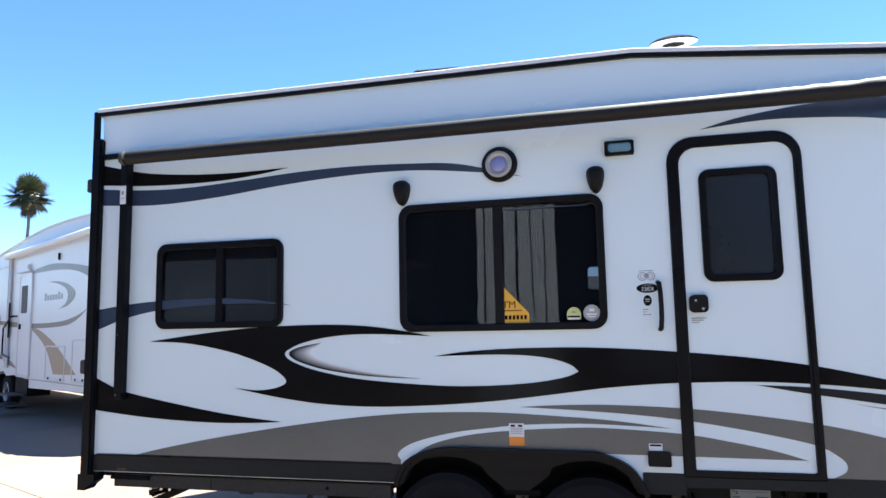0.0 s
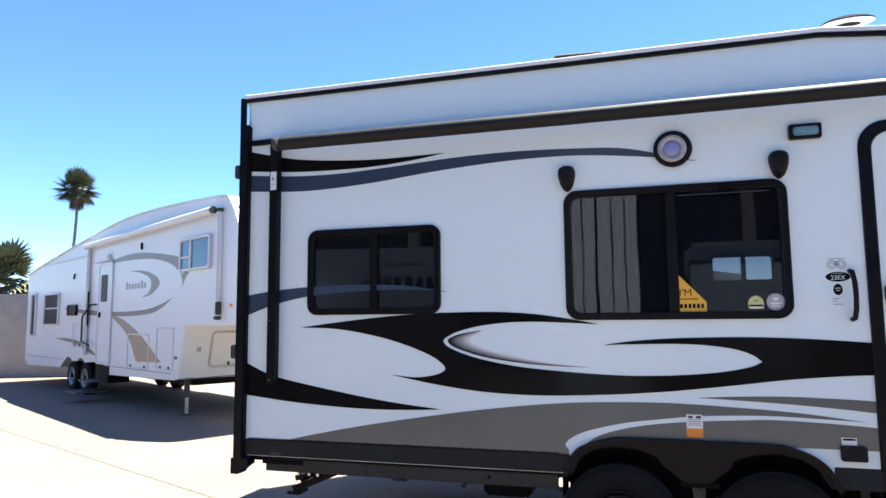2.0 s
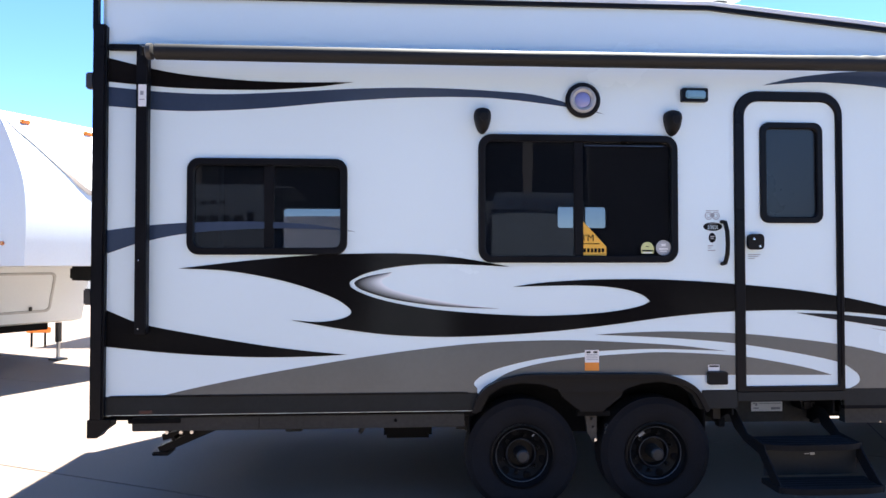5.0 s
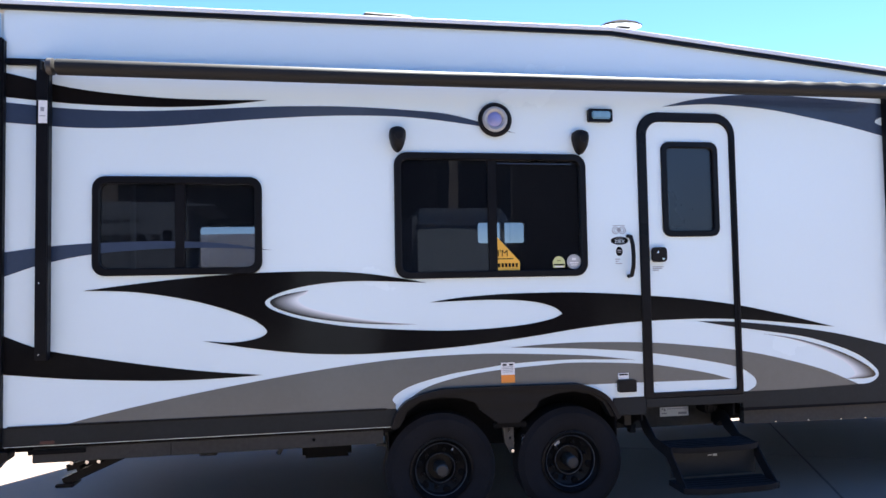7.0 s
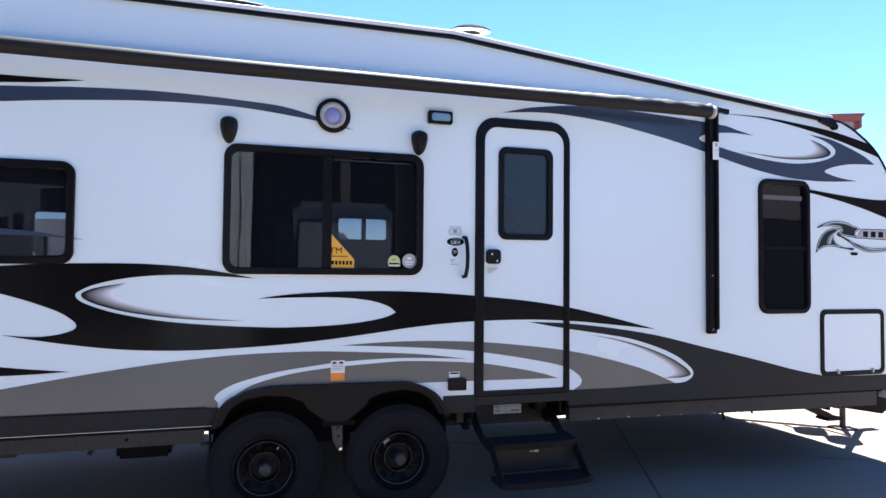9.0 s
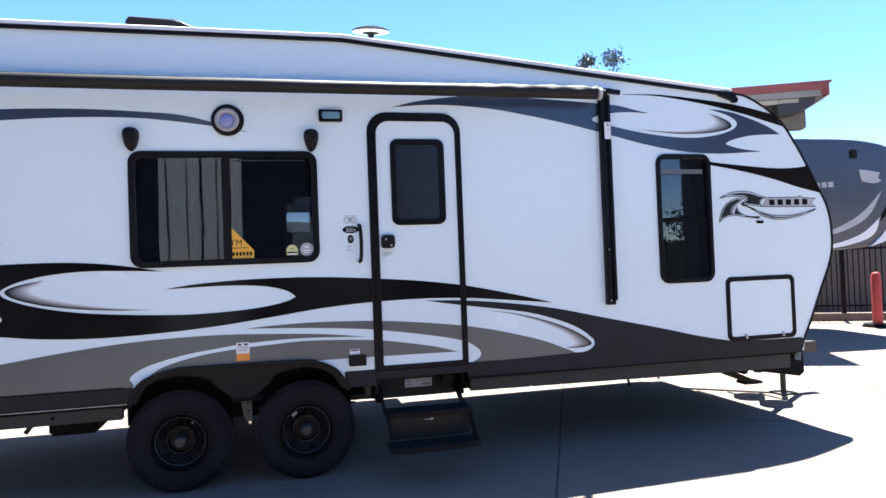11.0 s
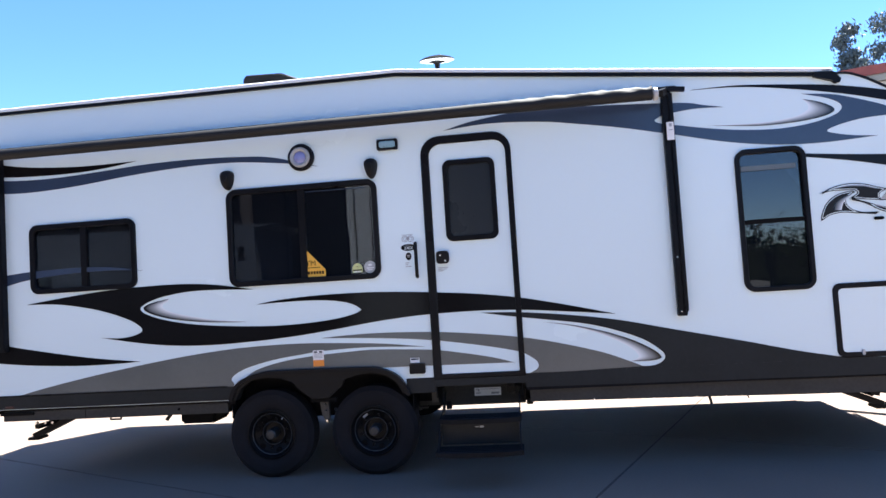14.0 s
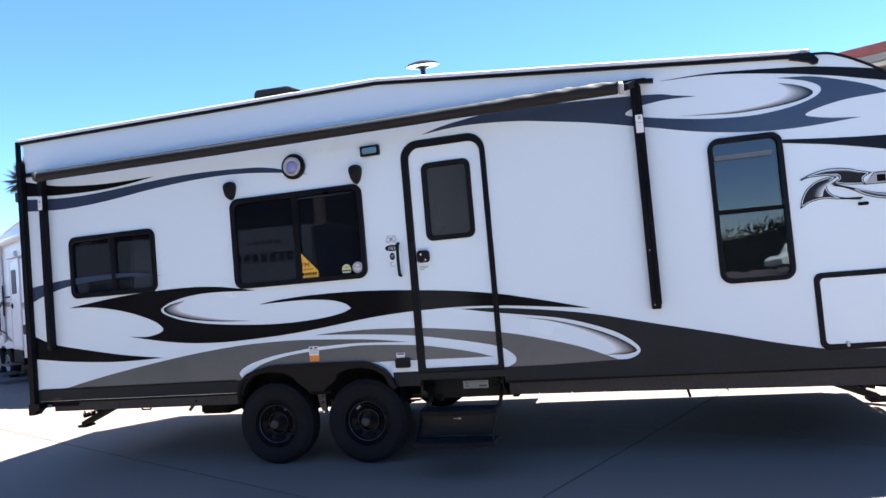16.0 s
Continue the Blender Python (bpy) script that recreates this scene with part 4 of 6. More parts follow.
part("equalizer", plate([(-0.625, 0.612), (-0.55, 0.612), (-0.55, 0.45), (-0.57, 0.43), (-0.61, 0.50)], 0.06, 0.09, [disc(-0.575, 0.535, 0.008, 10)]), STEEL, rv, "suspension equalizer", TA)
for k in range(4):
    part("chain_link", lathe(bmesh.new(), [(0.007, 0.0), (0.01, -0.004), (0.013, 0.0), (0.01, 0.004)], (-0.49 + 0.004 * (k % 2), 0.05, 0.545 - 0.024 * k), 10, closed=True), CHROME if k % 2 else STEEL, rv, at=TA)
for x, z in ((-0.58, 0.585), (-0.565, 0.455)):
    part("shackle_bolt", lathe(bmesh.new(), [(0, 0.035), (0.01, 0.035), (0.012, 0.06)], (x, 0, z), 8), CHROME if z < 0.5 else STEEL, rv, at=TA)
for side_y in (0.015, DEEP - 0.235):
    for x in (-1.046, -0.164):
        wheel(rv, x, side_y, 0.362, 0.362, 0.22, TA)
for x, a in ((-1.046, 0.85), (-0.164, 2.2)):
    rl = part("rim_label", block(-0.022, 0.022, -0.002, 0.0, -0.009, 0.009), GREYINK, rv, "small white label on the rim", TA @ Matrix.Translation((x + 0.142 * math.cos(a), 0.074, 0.362 + 0.142 * math.sin(a))) @ Matrix.Rotation(-a + 1.57, 4, "Y"))
for x in (-1.046, -0.164):
    part("axle", rod(bmesh.new(), (x, 0.2, 0.36), (x, DEEP - 0.2, 0.36), 0.038), STEEL, rv, at=TA)
for x in (-1.05, -0.16):
    bm = bmesh.new()
    for k in range(4):
        beam(bm, (x - 0.4 + 0.06 * k, 0.36, 0.47 - 0.012 * k), (x + 0.4 - 0.06 * k, 0.36, 0.47 - 0.012 * k), 0.05, 0.01)
    part("leaf_spring", bm, STEEL, rv, at=TA)
part("frame_hanger", block(0.1, 0.384, 0.345, 0.40, 0.488, 0.62, 0.004), RAIL, rv, "dusty steel hanger between wheel and steps", TA)
part("drain_tank", block(-1.94, -1.62, 0.2, 0.5, 0.44, 0.60, 0.02), INK, rv, "black plastic tank under the frame", TA)
part("drain_pipe", rod(bmesh.new(), (-2.1, 0.25, 0.47), (-2.04, 0.3, 0.56), 0.016), STEEL, rv, at=TA)
bm = bmesh.new()
for a, b in (((-2.57, 0.16, 0.545), (-2.57, 0.16, 0.515)), ((-2.57, 0.16, 0.515), (-2.47, 0.16, 0.515)), ((-2.47, 0.16, 0.515), (-2.47, 0.16, 0.545))):
    rod(bm, a, b, 0.008, 8)
part("safety_hook", bm, STEEL, rv, at=TA)
for x, sgn in ((-3.3, -1), (3.75, 1)):
    bm = bmesh.new()
    for y in (0.3, 0.36):
        beam(bm, (x - 0.25 * sgn, y, 0.52), (x + 0.12 * sgn, y, 0.365), 0.03, 0.05)
        beam(bm, (x - 0.12 * sgn, y, 0.50), (x + 0.1 * sgn, y, 0.45), 0.03, 0.04)
    box(bm, x + 0.05 * sgn, x + (0.24 if sgn > 0 else -0.16), 0.26, 0.40, 0.335, 0.36, 0.006)
    box(bm, x - 0.24, x + 0.2, 0.28, 0.38, 0.52, 0.545)
    rod(bm, (x, 0.2, 0.46), (x, 0.45, 0.46), 0.014)
    jk = part("stabilizer_jack", bm, TRIM, rv, "folded black steel scissor jack", TA)
    for dx in (-0.06, 0.03, 0.1):
        part("bolt", lathe(bmesh.new(), [(0, 0.25), (0.012, 0.25), (0.014, 0.27)], (x + dx, 0, 0.49), 8), CHROME, jk, at=TA)
for x, z in ((2.5, 0.475), (2.78, 0.51)):
    part("strap_end", beam(bmesh.new(), (x, 0.06, 0.53), (x + 0.015, 0.06, z - 0.01), 0.02, 0.006), INK, rv, "loose black strap end", TA)
# tongue, jack, gas bottles in front of the nose
bm = bmesh.new()
for y in (0.35, DEEP - 0.35):
    beam(bm, (4.0, y, 0.48), (5.2, 1.2, 0.48), 0.06, 0.12)
beam(bm, (5.1, 1.2, 0.48), (5.42, 1.2, 0.48), 0.09, 0.12)
for k in range(3):
    beam(bm, (4.35 + 0.25 * k, 0.6 + 0.2 * k, 0.45), (4.35 + 0.25 * k, 1.8 - 0.2 * k, 0.45), 0.04, 0.04)
tongue = part("tongue", bm, STEEL, rv, "black steel A-frame tongue", TA)
bm = rod(bmesh.new(), (4.96, 1.15, 0.02), (4.96, 1.15, 0.78), 0.03, 14)
box(bm, 4.86, 5.06, 1.05, 1.25, 0.0, 0.02)
part("tongue_jack", bm, STEEL, tongue, at=TA)
for y in (1.0, 1.4):
    part("gas_bottle", lathe(bmesh.new(), [(0, 0.56), (0.12, 0.56), (0.155, 0.62), (0.155, 0.95), (0.12, 1.03), (0.06, 1.06), (0, 1.06)], (4.72, y, 0), 24, "z"), WHITE, tongue, at=TA, smooth=True)

# entry steps
STEPBLACK = surface("scuffed_black_step_paint", (0.0098, 0.0102, 0.012), 0.6, vary=0.25, scale=3, bump=0.08, spec=0.1)
steps = part("entry_steps", block(0.385, 1.08, 0.355, 0.40, 0.478, 0.72, 0.004), RAIL, rv, "black folding double entry steps on a steel housing", TA)
for x in (0.415, 1.03):
    part("step_arm", plate([(0.24, 0.62), (0.12, 0.62), (-0.03, 0.50), (-0.24, 0.48), (-0.26, 0.44), (-0.43, 0.28), (-0.44, 0.245), (-0.36, 0.24), (-0.18, 0.41), (0.0, 0.44), (0.14, 0.50)], -0.004, 0.004), STEPBLACK, steps, at=TA @ Matrix.Translation((x, 0, 0)) @ Matrix.Rotation(radians(90), 4, "Z"))
LAID = TA @ Matrix(((1, 0, 0, 0), (0, 0, 1, 0), (0, 1, 0, 0), (0, 0, 0, 1)))


def bowed(x0, x1, y0, y1, bow):
    """A step tread seen from above: a bowed front edge with round corners."""
    front = [(x0 + (x1 - x0) * f, y0 + bow * (2 * f - 1) ** 4) for f in [i / 16 for i in range(17)]]
    return front + [(x1, y1), (x0, y1)]


for y, z, x0, x1 in ((-0.285, 0.482, 0.41, 1.042), (-0.475, 0.278, 0.396, 1.05)):
    tr = part("tread", plate(bowed(x0, x1, y, y + 0.24, 0.05), z - 0.032, z), STEPBLACK, steps, "black ribbed step tread with a bowed front", LAID)
    for k in range(4):
        part("grip_rib", block(x0 + 0.03, x1 - 0.03, y + 0.07 + 0.04 * k, y + 0.085 + 0.04 * k, z, z + 0.003), RUBBER, tr, at=TA)
    part("nosing", plate(bowed(x0 + 0.004, x1 - 0.004, y - 0.004, y + 0.05, 0.05), z - 0.014, z + 0.004), STEPBLACK, tr, "worn dark nosing", LAID)
rs = part("riser", block(0.425, 1.02, -0.215, -0.209, 0.285, 0.45), CHARCOAL, steps, at=TA)
bars(rs, PALE, [(0.685, 0.715, 0.412, 0.418), (0.72, 0.75, 0.408, 0.422)], -0.2155, TA)
pl = part("label_plate", block(0.647, 0.873, 0.349, 0.354, 0.553, 0.62), LABEL, steps, "white data label", TA)
bars(pl, GREYINK, [(0.66, 0.672, 0.603, 0.614), (0.676, 0.69, 0.592, 0.612), (0.662, 0.70, 0.572, 0.58), (0.70, 0.86, 0.606, 0.61), (0.79, 0.858, 0.565, 0.582)], 0.349, TA)
part("step_motor", block(0.93, 1.0, 0.2, 0.35, 0.59, 0.66, 0.012), TRIM, steps, at=TA)
part("motor_bracket", block(1.0, 1.045, 0.24, 0.25, 0.6, 0.64, 0.004), STEEL, steps, "grimy metal motor bracket", TA)
for x0, x1, z in ((0.40, 0.445, 0.452), (1.085, 1.14, 0.468)):
    part("mount_pad", block(x0, x1, 0.33, 0.39, z, 0.52, 0.004), STEPBLACK, steps, at=TA)
for x in (0.372, 1.066):
    part("step_bracket", plate([(0.06, 0.716), (0.35, 0.716), (0.35, 0.50), (0.28, 0.50), (0.16, 0.58), (0.06, 0.60)], 0.0, 0.012), STEPBLACK, steps, "black side bracket", TA @ Matrix.Translation((x, 0, 0)) @ Matrix.Rotation(radians(90), 4, "Z"))

# awning
aw = part("awning", block(-3.64, 2.42, -0.03, 0.0, 2.925, 2.965, 0.006), TRIM, rv, "rolled dark awning on black arms", TA)
bm = bmesh.new()
n, m = 220, 24
rows = []
random.seed(4)
for i in range(n + 1):
    x = -3.30 + 5.50 * i / n
    fold = 0.0 if x < 0.6 else min(1, (x - 0.6) / 1.2)
    row = []
    for k in range(m):
        a = 2 * math.pi * k / m
        up = max(0, math.sin(a)) ** 3
        r = 0.047 + 0.0015 * noise.noise((x * 2, math.cos(a), math.sin(a))) + fold * up * 0.022 * (0.5 + noise.noise((x * 16, 3.1, a)))
        row.append(bm.verts.new((x, -0.17 + r * math.cos(a), 2.876 + 0.003 * math.sin(x * 0.9) + r * math.sin(a))))
    rows.append(row)
for a, b in zip(rows, rows[1:]):
    for k in range(m):
        j = (k + 1) % m
        bm.faces.new((a[k], a[j], b[j], b[k]))
bm.faces.new(rows[0]), bm.faces.new(rows[-1][::-1])
part("roller", bm, FABRIC, aw, "rolled charcoal awning fabric", TA, True)
for x in (-3.335, 2.225):
    part("end_cap", lathe(bmesh.new(), [(0, -0.022), (0.038, -0.02), (0.049, -0.012), (0.049, 0.014), (0.034, 0.02)], (x, -0.17, 2.876), 24, "x"), STEEL if x < 0 else ALUMIN, aw, "metal end cap", TA, True)
for x in (-3.424, 2.33):
    arm = part("arm", block(x - 0.036, x + 0.036, -0.055, 0.0, 1.165, 2.945, 0.006), TRIM, aw, "black awning arm", TA)
    part("arm_channel", block(x + 0.012, x + 0.042, -0.075, -0.05, 1.2, 2.9, 0.005), TRIM, arm, at=TA)
    bm = beam(bmesh.new(), (x, -0.03, 2.93), (x + (0.07 if x < 0 else -0.07), -0.17, 2.875), 0.05, 0.05)
    part("arm_head", bm, TRIM, arm, at=TA)
    lbx = part("arm_label", block(x - 0.012, x + 0.036, -0.079, -0.0755, 2.565, 2.70) if x < 0 else block(x - 0.02, x + 0.035, -0.079, -0.0755, 2.53, 2.67), LABEL, arm, "white warning label", TA)
    bars(lbx, GREYINK, [(x, x + 0.02, 2.635, 2.66), (x - 0.004, x + 0.026, 2.605, 2.61)], -0.079, TA)
    for z in (1.2, 1.62):
        part("rivet", lathe(bmesh.new(), [(0, -0.06), (0.005, -0.06), (0.006, -0.054)], (x - 0.01, 0, z), 8), CHROME, arm, at=TA)
part("arm_strut", beam(bmesh.new(), (2.33, -0.06, 2.935), (2.47, -0.06, 2.92), 0.03, 0.035), TRIM, aw, at=TA)

# on the roof
TILT_AT = TA @ Matrix.Translation((0.49, 0.48, 3.527)) @ Matrix.Rotation(radians(9.5), 4, "X")
dish = part("roof_antenna", lathe(bmesh.new(), [(0.157, -0.003), (0.157, 0.005), (0.13, 0.021), (0.075, 0.036), (0.0, 0.041)], (0, 0, 0), 40, "z"), MATTE, rv, "black saucer antenna with a pale underside on a short mast", TILT_AT, True)
part("underside", lathe(bmesh.new(), [(0.155, -0.003), (0.13, -0.010), (0.09, -0.013), (0.03, -0.009)], (0, 0, 0), 40, "z", True), PALE, dish, "pale cupped underside", TILT_AT, True)
part("hub", lathe(bmesh.new(), [(0.0, -0.07), (0.022, -0.07), (0.024, -0.03), (0.05, -0.017), (0.075, -0.0135), (0.0, -0.004)], (0, 0, 0), 20, "z"), MATTE, dish, "black hub", TILT_AT, True)
part("knob", lathe(bmesh.new(), [(0.014, 0.034), (0.012, 0.044), (0.0, 0.047)], (0.03, -0.03, 0), 12, "z"), PALE, dish, "small bright knob", TILT_AT, True)
part("mast", rod(bmesh.new(), (0.49, 0.48, 3.28), (0.49, 0.48, 3.47), 0.02), TRIM, dish, at=TA)
ac = bmesh.new()
prof = [(-1.49, 3.30), (-1.49, 3.66), (-1.46, 3.70), (-1.10, 3.69), (-0.93, 3.62), (-0.86, 3.50), (-0.85, 3.30)]
prism(ac, prof, 0.85, 1.5)
bmesh.ops.bevel(ac, geom=ac.edges[:], offset=0.01, segments=1, affect="EDGES")
acp = part("air_conditioner", ac, PLASTIC, rv, "black roof air conditioner", TA)
for k in range(4):
    part("louvre", block(-1.4, -1.15, 0.838, 0.85, 3.45 + 0.05 * k, 3.47 + 0.05 * k), INK, acp, at=TA)

# ---------------------------------------------------------------- the white fifth-wheel trailer beyond
FA = Matrix.Translation((-7.32, 8.90, 0)) @ Matrix.Rotation(math.atan2(-0.4868, 0.8735), 4, "Z")
CREAM = surface("chalky_white_fibreglass", (0.70, 0.73, 0.74), 0.35, vary=0.03, scale=0.8, bump=0.02)
TAN = surface("tan_vinyl", (0.33, 0.25, 0.17), 0.35, vary=0.06)
BROWNGREY = surface("grey_brown_vinyl", (0.19, 0.155, 0.13), 0.35, vary=0.06)
SILVER = surface("silver_wheel", (0.5, 0.5, 0.5), 0.35, metal=0.7, vary=0.1)
ALU = surface("white_aluminium", (0.62, 0.63, 0.64), 0.35, vary=0.06)
BROWNPANE = surface("bronze_tinted_pane", (0.06, 0.05, 0.042), 0.55, vary=0.1, spec=0.1)
fw = thing("fifth_wheel_trailer", tuple(FA @ Vector((-5, 1.2, 0))), "older white fifth-wheel trailer with tan swooshes and a raised nose", "trailer")
FROOF = [(-11.65, 2.96), (-10.2, 3.15), (-8.0, 3.38), (-6.0, 3.56), (-4.6, 3.68), (-3.4, 3.72), (-1.9, 3.70), (0.0, 3.61), (0.35, 3.57)]
FNOSE = [(0.35, 3.57), (0.55, 3.36), (0.74, 3.05), (0.92, 2.72), (1.0, 2.40), (1.01, 1.95), (0.98, 1.57)]
body = spline(FROOF, 3)[:-1] + spline(FNOSE, 3) + [Vector(q) for q in ((-1.07, 1.55), (-1.30, 0.66), (-1.5, 0.62), (-4.62, 0.55))] + [Vector(q) for q in ((-5.0, 0.55), (-5.0, 0.72), (-5.3, 0.80))] + [Vector((-6.6 + 0.45 * math.cos(a), 0.38 + 0.45 * math.sin(a))) for a in (0.9, 1.3, 1.8, 2.2)] + [Vector((-7.55 + 0.45 * math.cos(a), 0.38 + 0.45 * math.sin(a))) for a in (0.9, 1.3, 1.8, 2.2)] + [Vector(q) for q in ((-8.2, 0.55), (-11.3, 0.48), (-11.6, 0.62))]
bm = plate(body, 0.0, 2.44)
part("body", bm, CREAM, fw, "chalky white body", FA, True)
part("roof_edge", along([(q.x, q.y) for q in spline(FROOF, 3)], 0.03, -0.03, 0.0), ALU, fw, at=FA)
def nose_x(z):
    line = spline(FNOSE, 6)
    for p, q in zip(line, line[1:]):
        if p.y >= z >= q.y:
            return p.x + (q.x - p.x) * (p.y - z) / (p.y - q.y)
    return 1.0


for flip in (False, True):
    bm = bmesh.new()
    stripe = spline([(0.05, 3.52), (0.13, 3.35), (0.30, 3.17), (0.57, 2.85), (0.80, 2.61), (1.05, 2.49), (1.22, 2.44)], 6)
    rows = [[bm.verts.new((nose_x(q.y + d) + 0.016, 2.44 - (q.x + d * 0.4) if flip else q.x + d * 0.4, q.y + d)) for d in (-0.032, 0.032)] for q in stripe]
    for p, q in zip(rows, rows[1:]):
        bm.faces.new((p[0], p[1], q[1], q[0]))
    part("nose_band", bm, BROWNGREY, fw, "thin grey stripe across the nose", FA)
for y in (0.3, 1.2, 2.1):
    part("clearance_lamp", block(0.45, 0.53, y - 0.06, y + 0.06, 3.42, 3.47, 0.01), AMBER, fw, "amber clearance lamp", FA)
for x, z in ((0.5, 1.83), (-1.45, 0.98)):
    part("marker_lamp", block(x, x + 0.09, -0.02, 0, z, z + 0.05, 0.008), AMBER if z > 1 else RED, fw, at=FA)
for lines, m in (
        ([[(-5.17, 2.85), (-4.4, 2.93), (-3.45, 2.955), (-2.3, 2.86), (-1.31, 2.72)], [(-1.31, 2.72), (-1.31, 2.44)], [(-1.31, 2.44), (-1.7, 2.62), (-2.4, 2.76), (-3.44, 2.83), (-5.17, 2.85)]], BROWNGREY),
        ([[(-1.31, 2.42), (-1.12, 2.46), (-0.98, 2.44)], [(-0.98, 2.44), (-1.12, 2.36), (-1.25, 2.2)], [(-1.25, 2.2), (-1.24, 2.32), (-1.31, 2.42)]], BROWNGREY),
        ([[(-4.62, 1.76), (-4.0, 1.66), (-3.2, 1.42), (-2.55, 1.14), (-2.05, 0.90)], [(-2.05, 0.90), (-3.24, 0.87)], [(-3.24, 0.87), (-3.6, 1.25), (-4.0, 1.48), (-4.62, 1.70)]], TAN),
        ([[(-8.22, 1.97), (-6.4, 1.90), (-4.59, 1.83), (-3.04, 1.84), (-2.2, 1.92), (-1.62, 2.04)], [(-1.62, 2.04), (-2.2, 1.84), (-2.9, 1.755), (-4.58, 1.735), (-6.4, 1.80), (-8.22, 1.97)]], BROWNGREY),
        ([[(-3.75, 2.62), (-3.2, 2.60), (-2.69, 2.53), (-2.3, 2.40), (-2.27, 2.27), (-2.6, 2.13), (-3.07, 2.08)], [(-3.07, 2.08), (-2.72, 2.17), (-2.62, 2.32), (-2.75, 2.45), (-3.2, 2.56), (-3.75, 2.62)]], BROWNGREY),
        ([[(-8.72, 1.24), (-7.8, 1.25), (-7.0, 1.21), (-6.13, 1.08), (-5.46, 0.88)], [(-5.46, 0.88), (-6.2, 0.98), (-7.0, 1.12), (-8.72, 1.24)]], BROWNGREY)):
    part("decal", plate(outline(*lines), -0.004, 0.001), m, fw, "faded tan-grey swoosh", FA)
bars(fw, GREYINK, [(-3.93 + 0.155 * i, -3.81 + 0.155 * i, 2.26, 2.36 + 0.04 * (i in (0, 5))) for i in range(7)], -0.001, FA)
window(fw, -1.30, -0.14, 2.46, 3.02, FA, 0.06, (-0.9,), (), 0.045, BLUEGLASS, ALU, backed=True)
window(fw, -9.75, -8.45, 1.55, 2.36, FA, 0.04, (), (1.98,), 0.04, BROWNPANE, ALU, backed=True)
window(fw, -11.05, -10.6, 1.25, 2.42, FA, 0.04, (), (), 0.05, BROWNPANE, ALU, backed=True)
window(fw, -7.68, -7.0, 1.78, 2.03, FA, 0.03, (), (), 0.03, BROWNPANE, TRIM, backed=True)
part("window_bar", block(-1.27, -0.92, -0.05, -0.02, 2.68, 2.71), ALU, fw, at=FA)
fdoor = part("entry_door", plate(rounded(-5.46, -4.72, 0.80, 2.82, 0.06), -0.025, 0.0), CREAM, fw, "white entry door", FA)
part("door_frame", ring(bmesh.new(), rounded(-5.52, -4.66, 0.74, 2.88, 0.08), rounded(-5.46, -4.72, 0.80, 2.82, 0.06), -0.035, 0.0), ALU, fdoor, at=FA)
part("door_window", plate(rounded(-5.33, -4.95, 2.05, 2.62, 0.04), -0.034, -0.024), PANEL, fdoor, at=FA)
part("door_lock", block(-5.4, -5.32, -0.05, -0.02, 1.72, 1.83), INK, fdoor, at=FA)
part("porch_lamp", block(-5.0, -4.85, -0.07, 0, 2.93, 3.05, 0.02), LABEL, fw, at=FA)
part("antenna_plug", rod(bmesh.new(), (-3.12, -0.02, 3.0), (-3.12, -0.02, 3.13), 0.02), INK, fw, at=FA)
part("vent_plug", rod(bmesh.new(), (-7.35, -0.02, 2.64), (-7.3, -0.02, 2.76), 0.02), INK, fw, at=FA)
for r, m in (((-3.72, -2.63, 0.74, 1.40), 0), ((-2.28, -1.52, 0.77, 1.52), 0), ((-7.3, -6.55, 1.05, 1.6), 0)):
    h = part("storage_hatch", ring(bmesh.new(), rounded(*r, 0.05), rounded(r[0] + 0.03, r[1] - 0.03, r[2] + 0.03, r[3] - 0.03, 0.03), -0.012, 0.0), ALU, fw, "storage hatch rim", FA)
    for x in (r[0] + 0.2, r[1] - 0.2):
        part("latch", block(x, x + 0.03, -0.02, 0, r[2] + 0.03, r[2] + 0.07), STEEL, h, at=FA)
# front of the basement under the nose: a tilted panel with a hatch
HATCHRIM = surface("weathered_grey_rim", (0.45, 0.45, 0.44), 0.5, vary=0.15)
PANEL_AT = FA @ Matrix(((0, -0.968, 0.25, -1.298), (1, 0, 0, 0), (0, 0.25, 0.968, 0.662), (0, 0, 0, 1)))
part("basement_hatch", ring(bmesh.new(), rounded(0.49, 1.85, 0.16, 0.82, 0.09), rounded(0.53, 1.81, 0.20, 0.78, 0.07), -0.014, 0.0), HATCHRIM, fw, "grey hatch rim", PANEL_AT)
part("socket", block(0.26, 0.33, -0.01, 0.0, 0.46, 0.54), GREYINK, fw, at=PANEL_AT)
for x in (0.85, 1.5):
    part("latch", block(x, x + 0.03, -0.03, 0.0, 0.20, 0.26), STEEL, fw, at=PANEL_AT)
faw = part("awning", rod(bmesh.new(), (-6.22, -0.12, 3.30), (0.08, -0.12, 3.355), 0.06, 16), CREAM, fw, "rolled white awning", FA, True)
part("end_cap", rod(bmesh.new(), (0.07, -0.12, 3.355), (0.13, -0.12, 3.355), 0.058, 16), STEEL, faw, at=FA)
part("arm_head", block(0.15, 0.27, -0.1, 0.0, 3.33, 3.38, 0.02), STEEL, faw, at=FA)
for x in (-6.22, 0.18):
    part("arm", block(x - 0.036, x + 0.036, -0.07, 0.0, 1.66 if x > -1 else 0.9, 3.33, 0.01), CREAM, faw, at=FA)
    part("arm_channel", block(x + 0.012, x + 0.024, -0.074, -0.068, 1.7 if x > -1 else 0.95, 3.28), GREYINK, faw, at=FA)
part("arm_foot", block(0.13, 0.23, -0.085, 0.0, 1.64, 1.70, 0.01), STEEL, faw, at=FA)
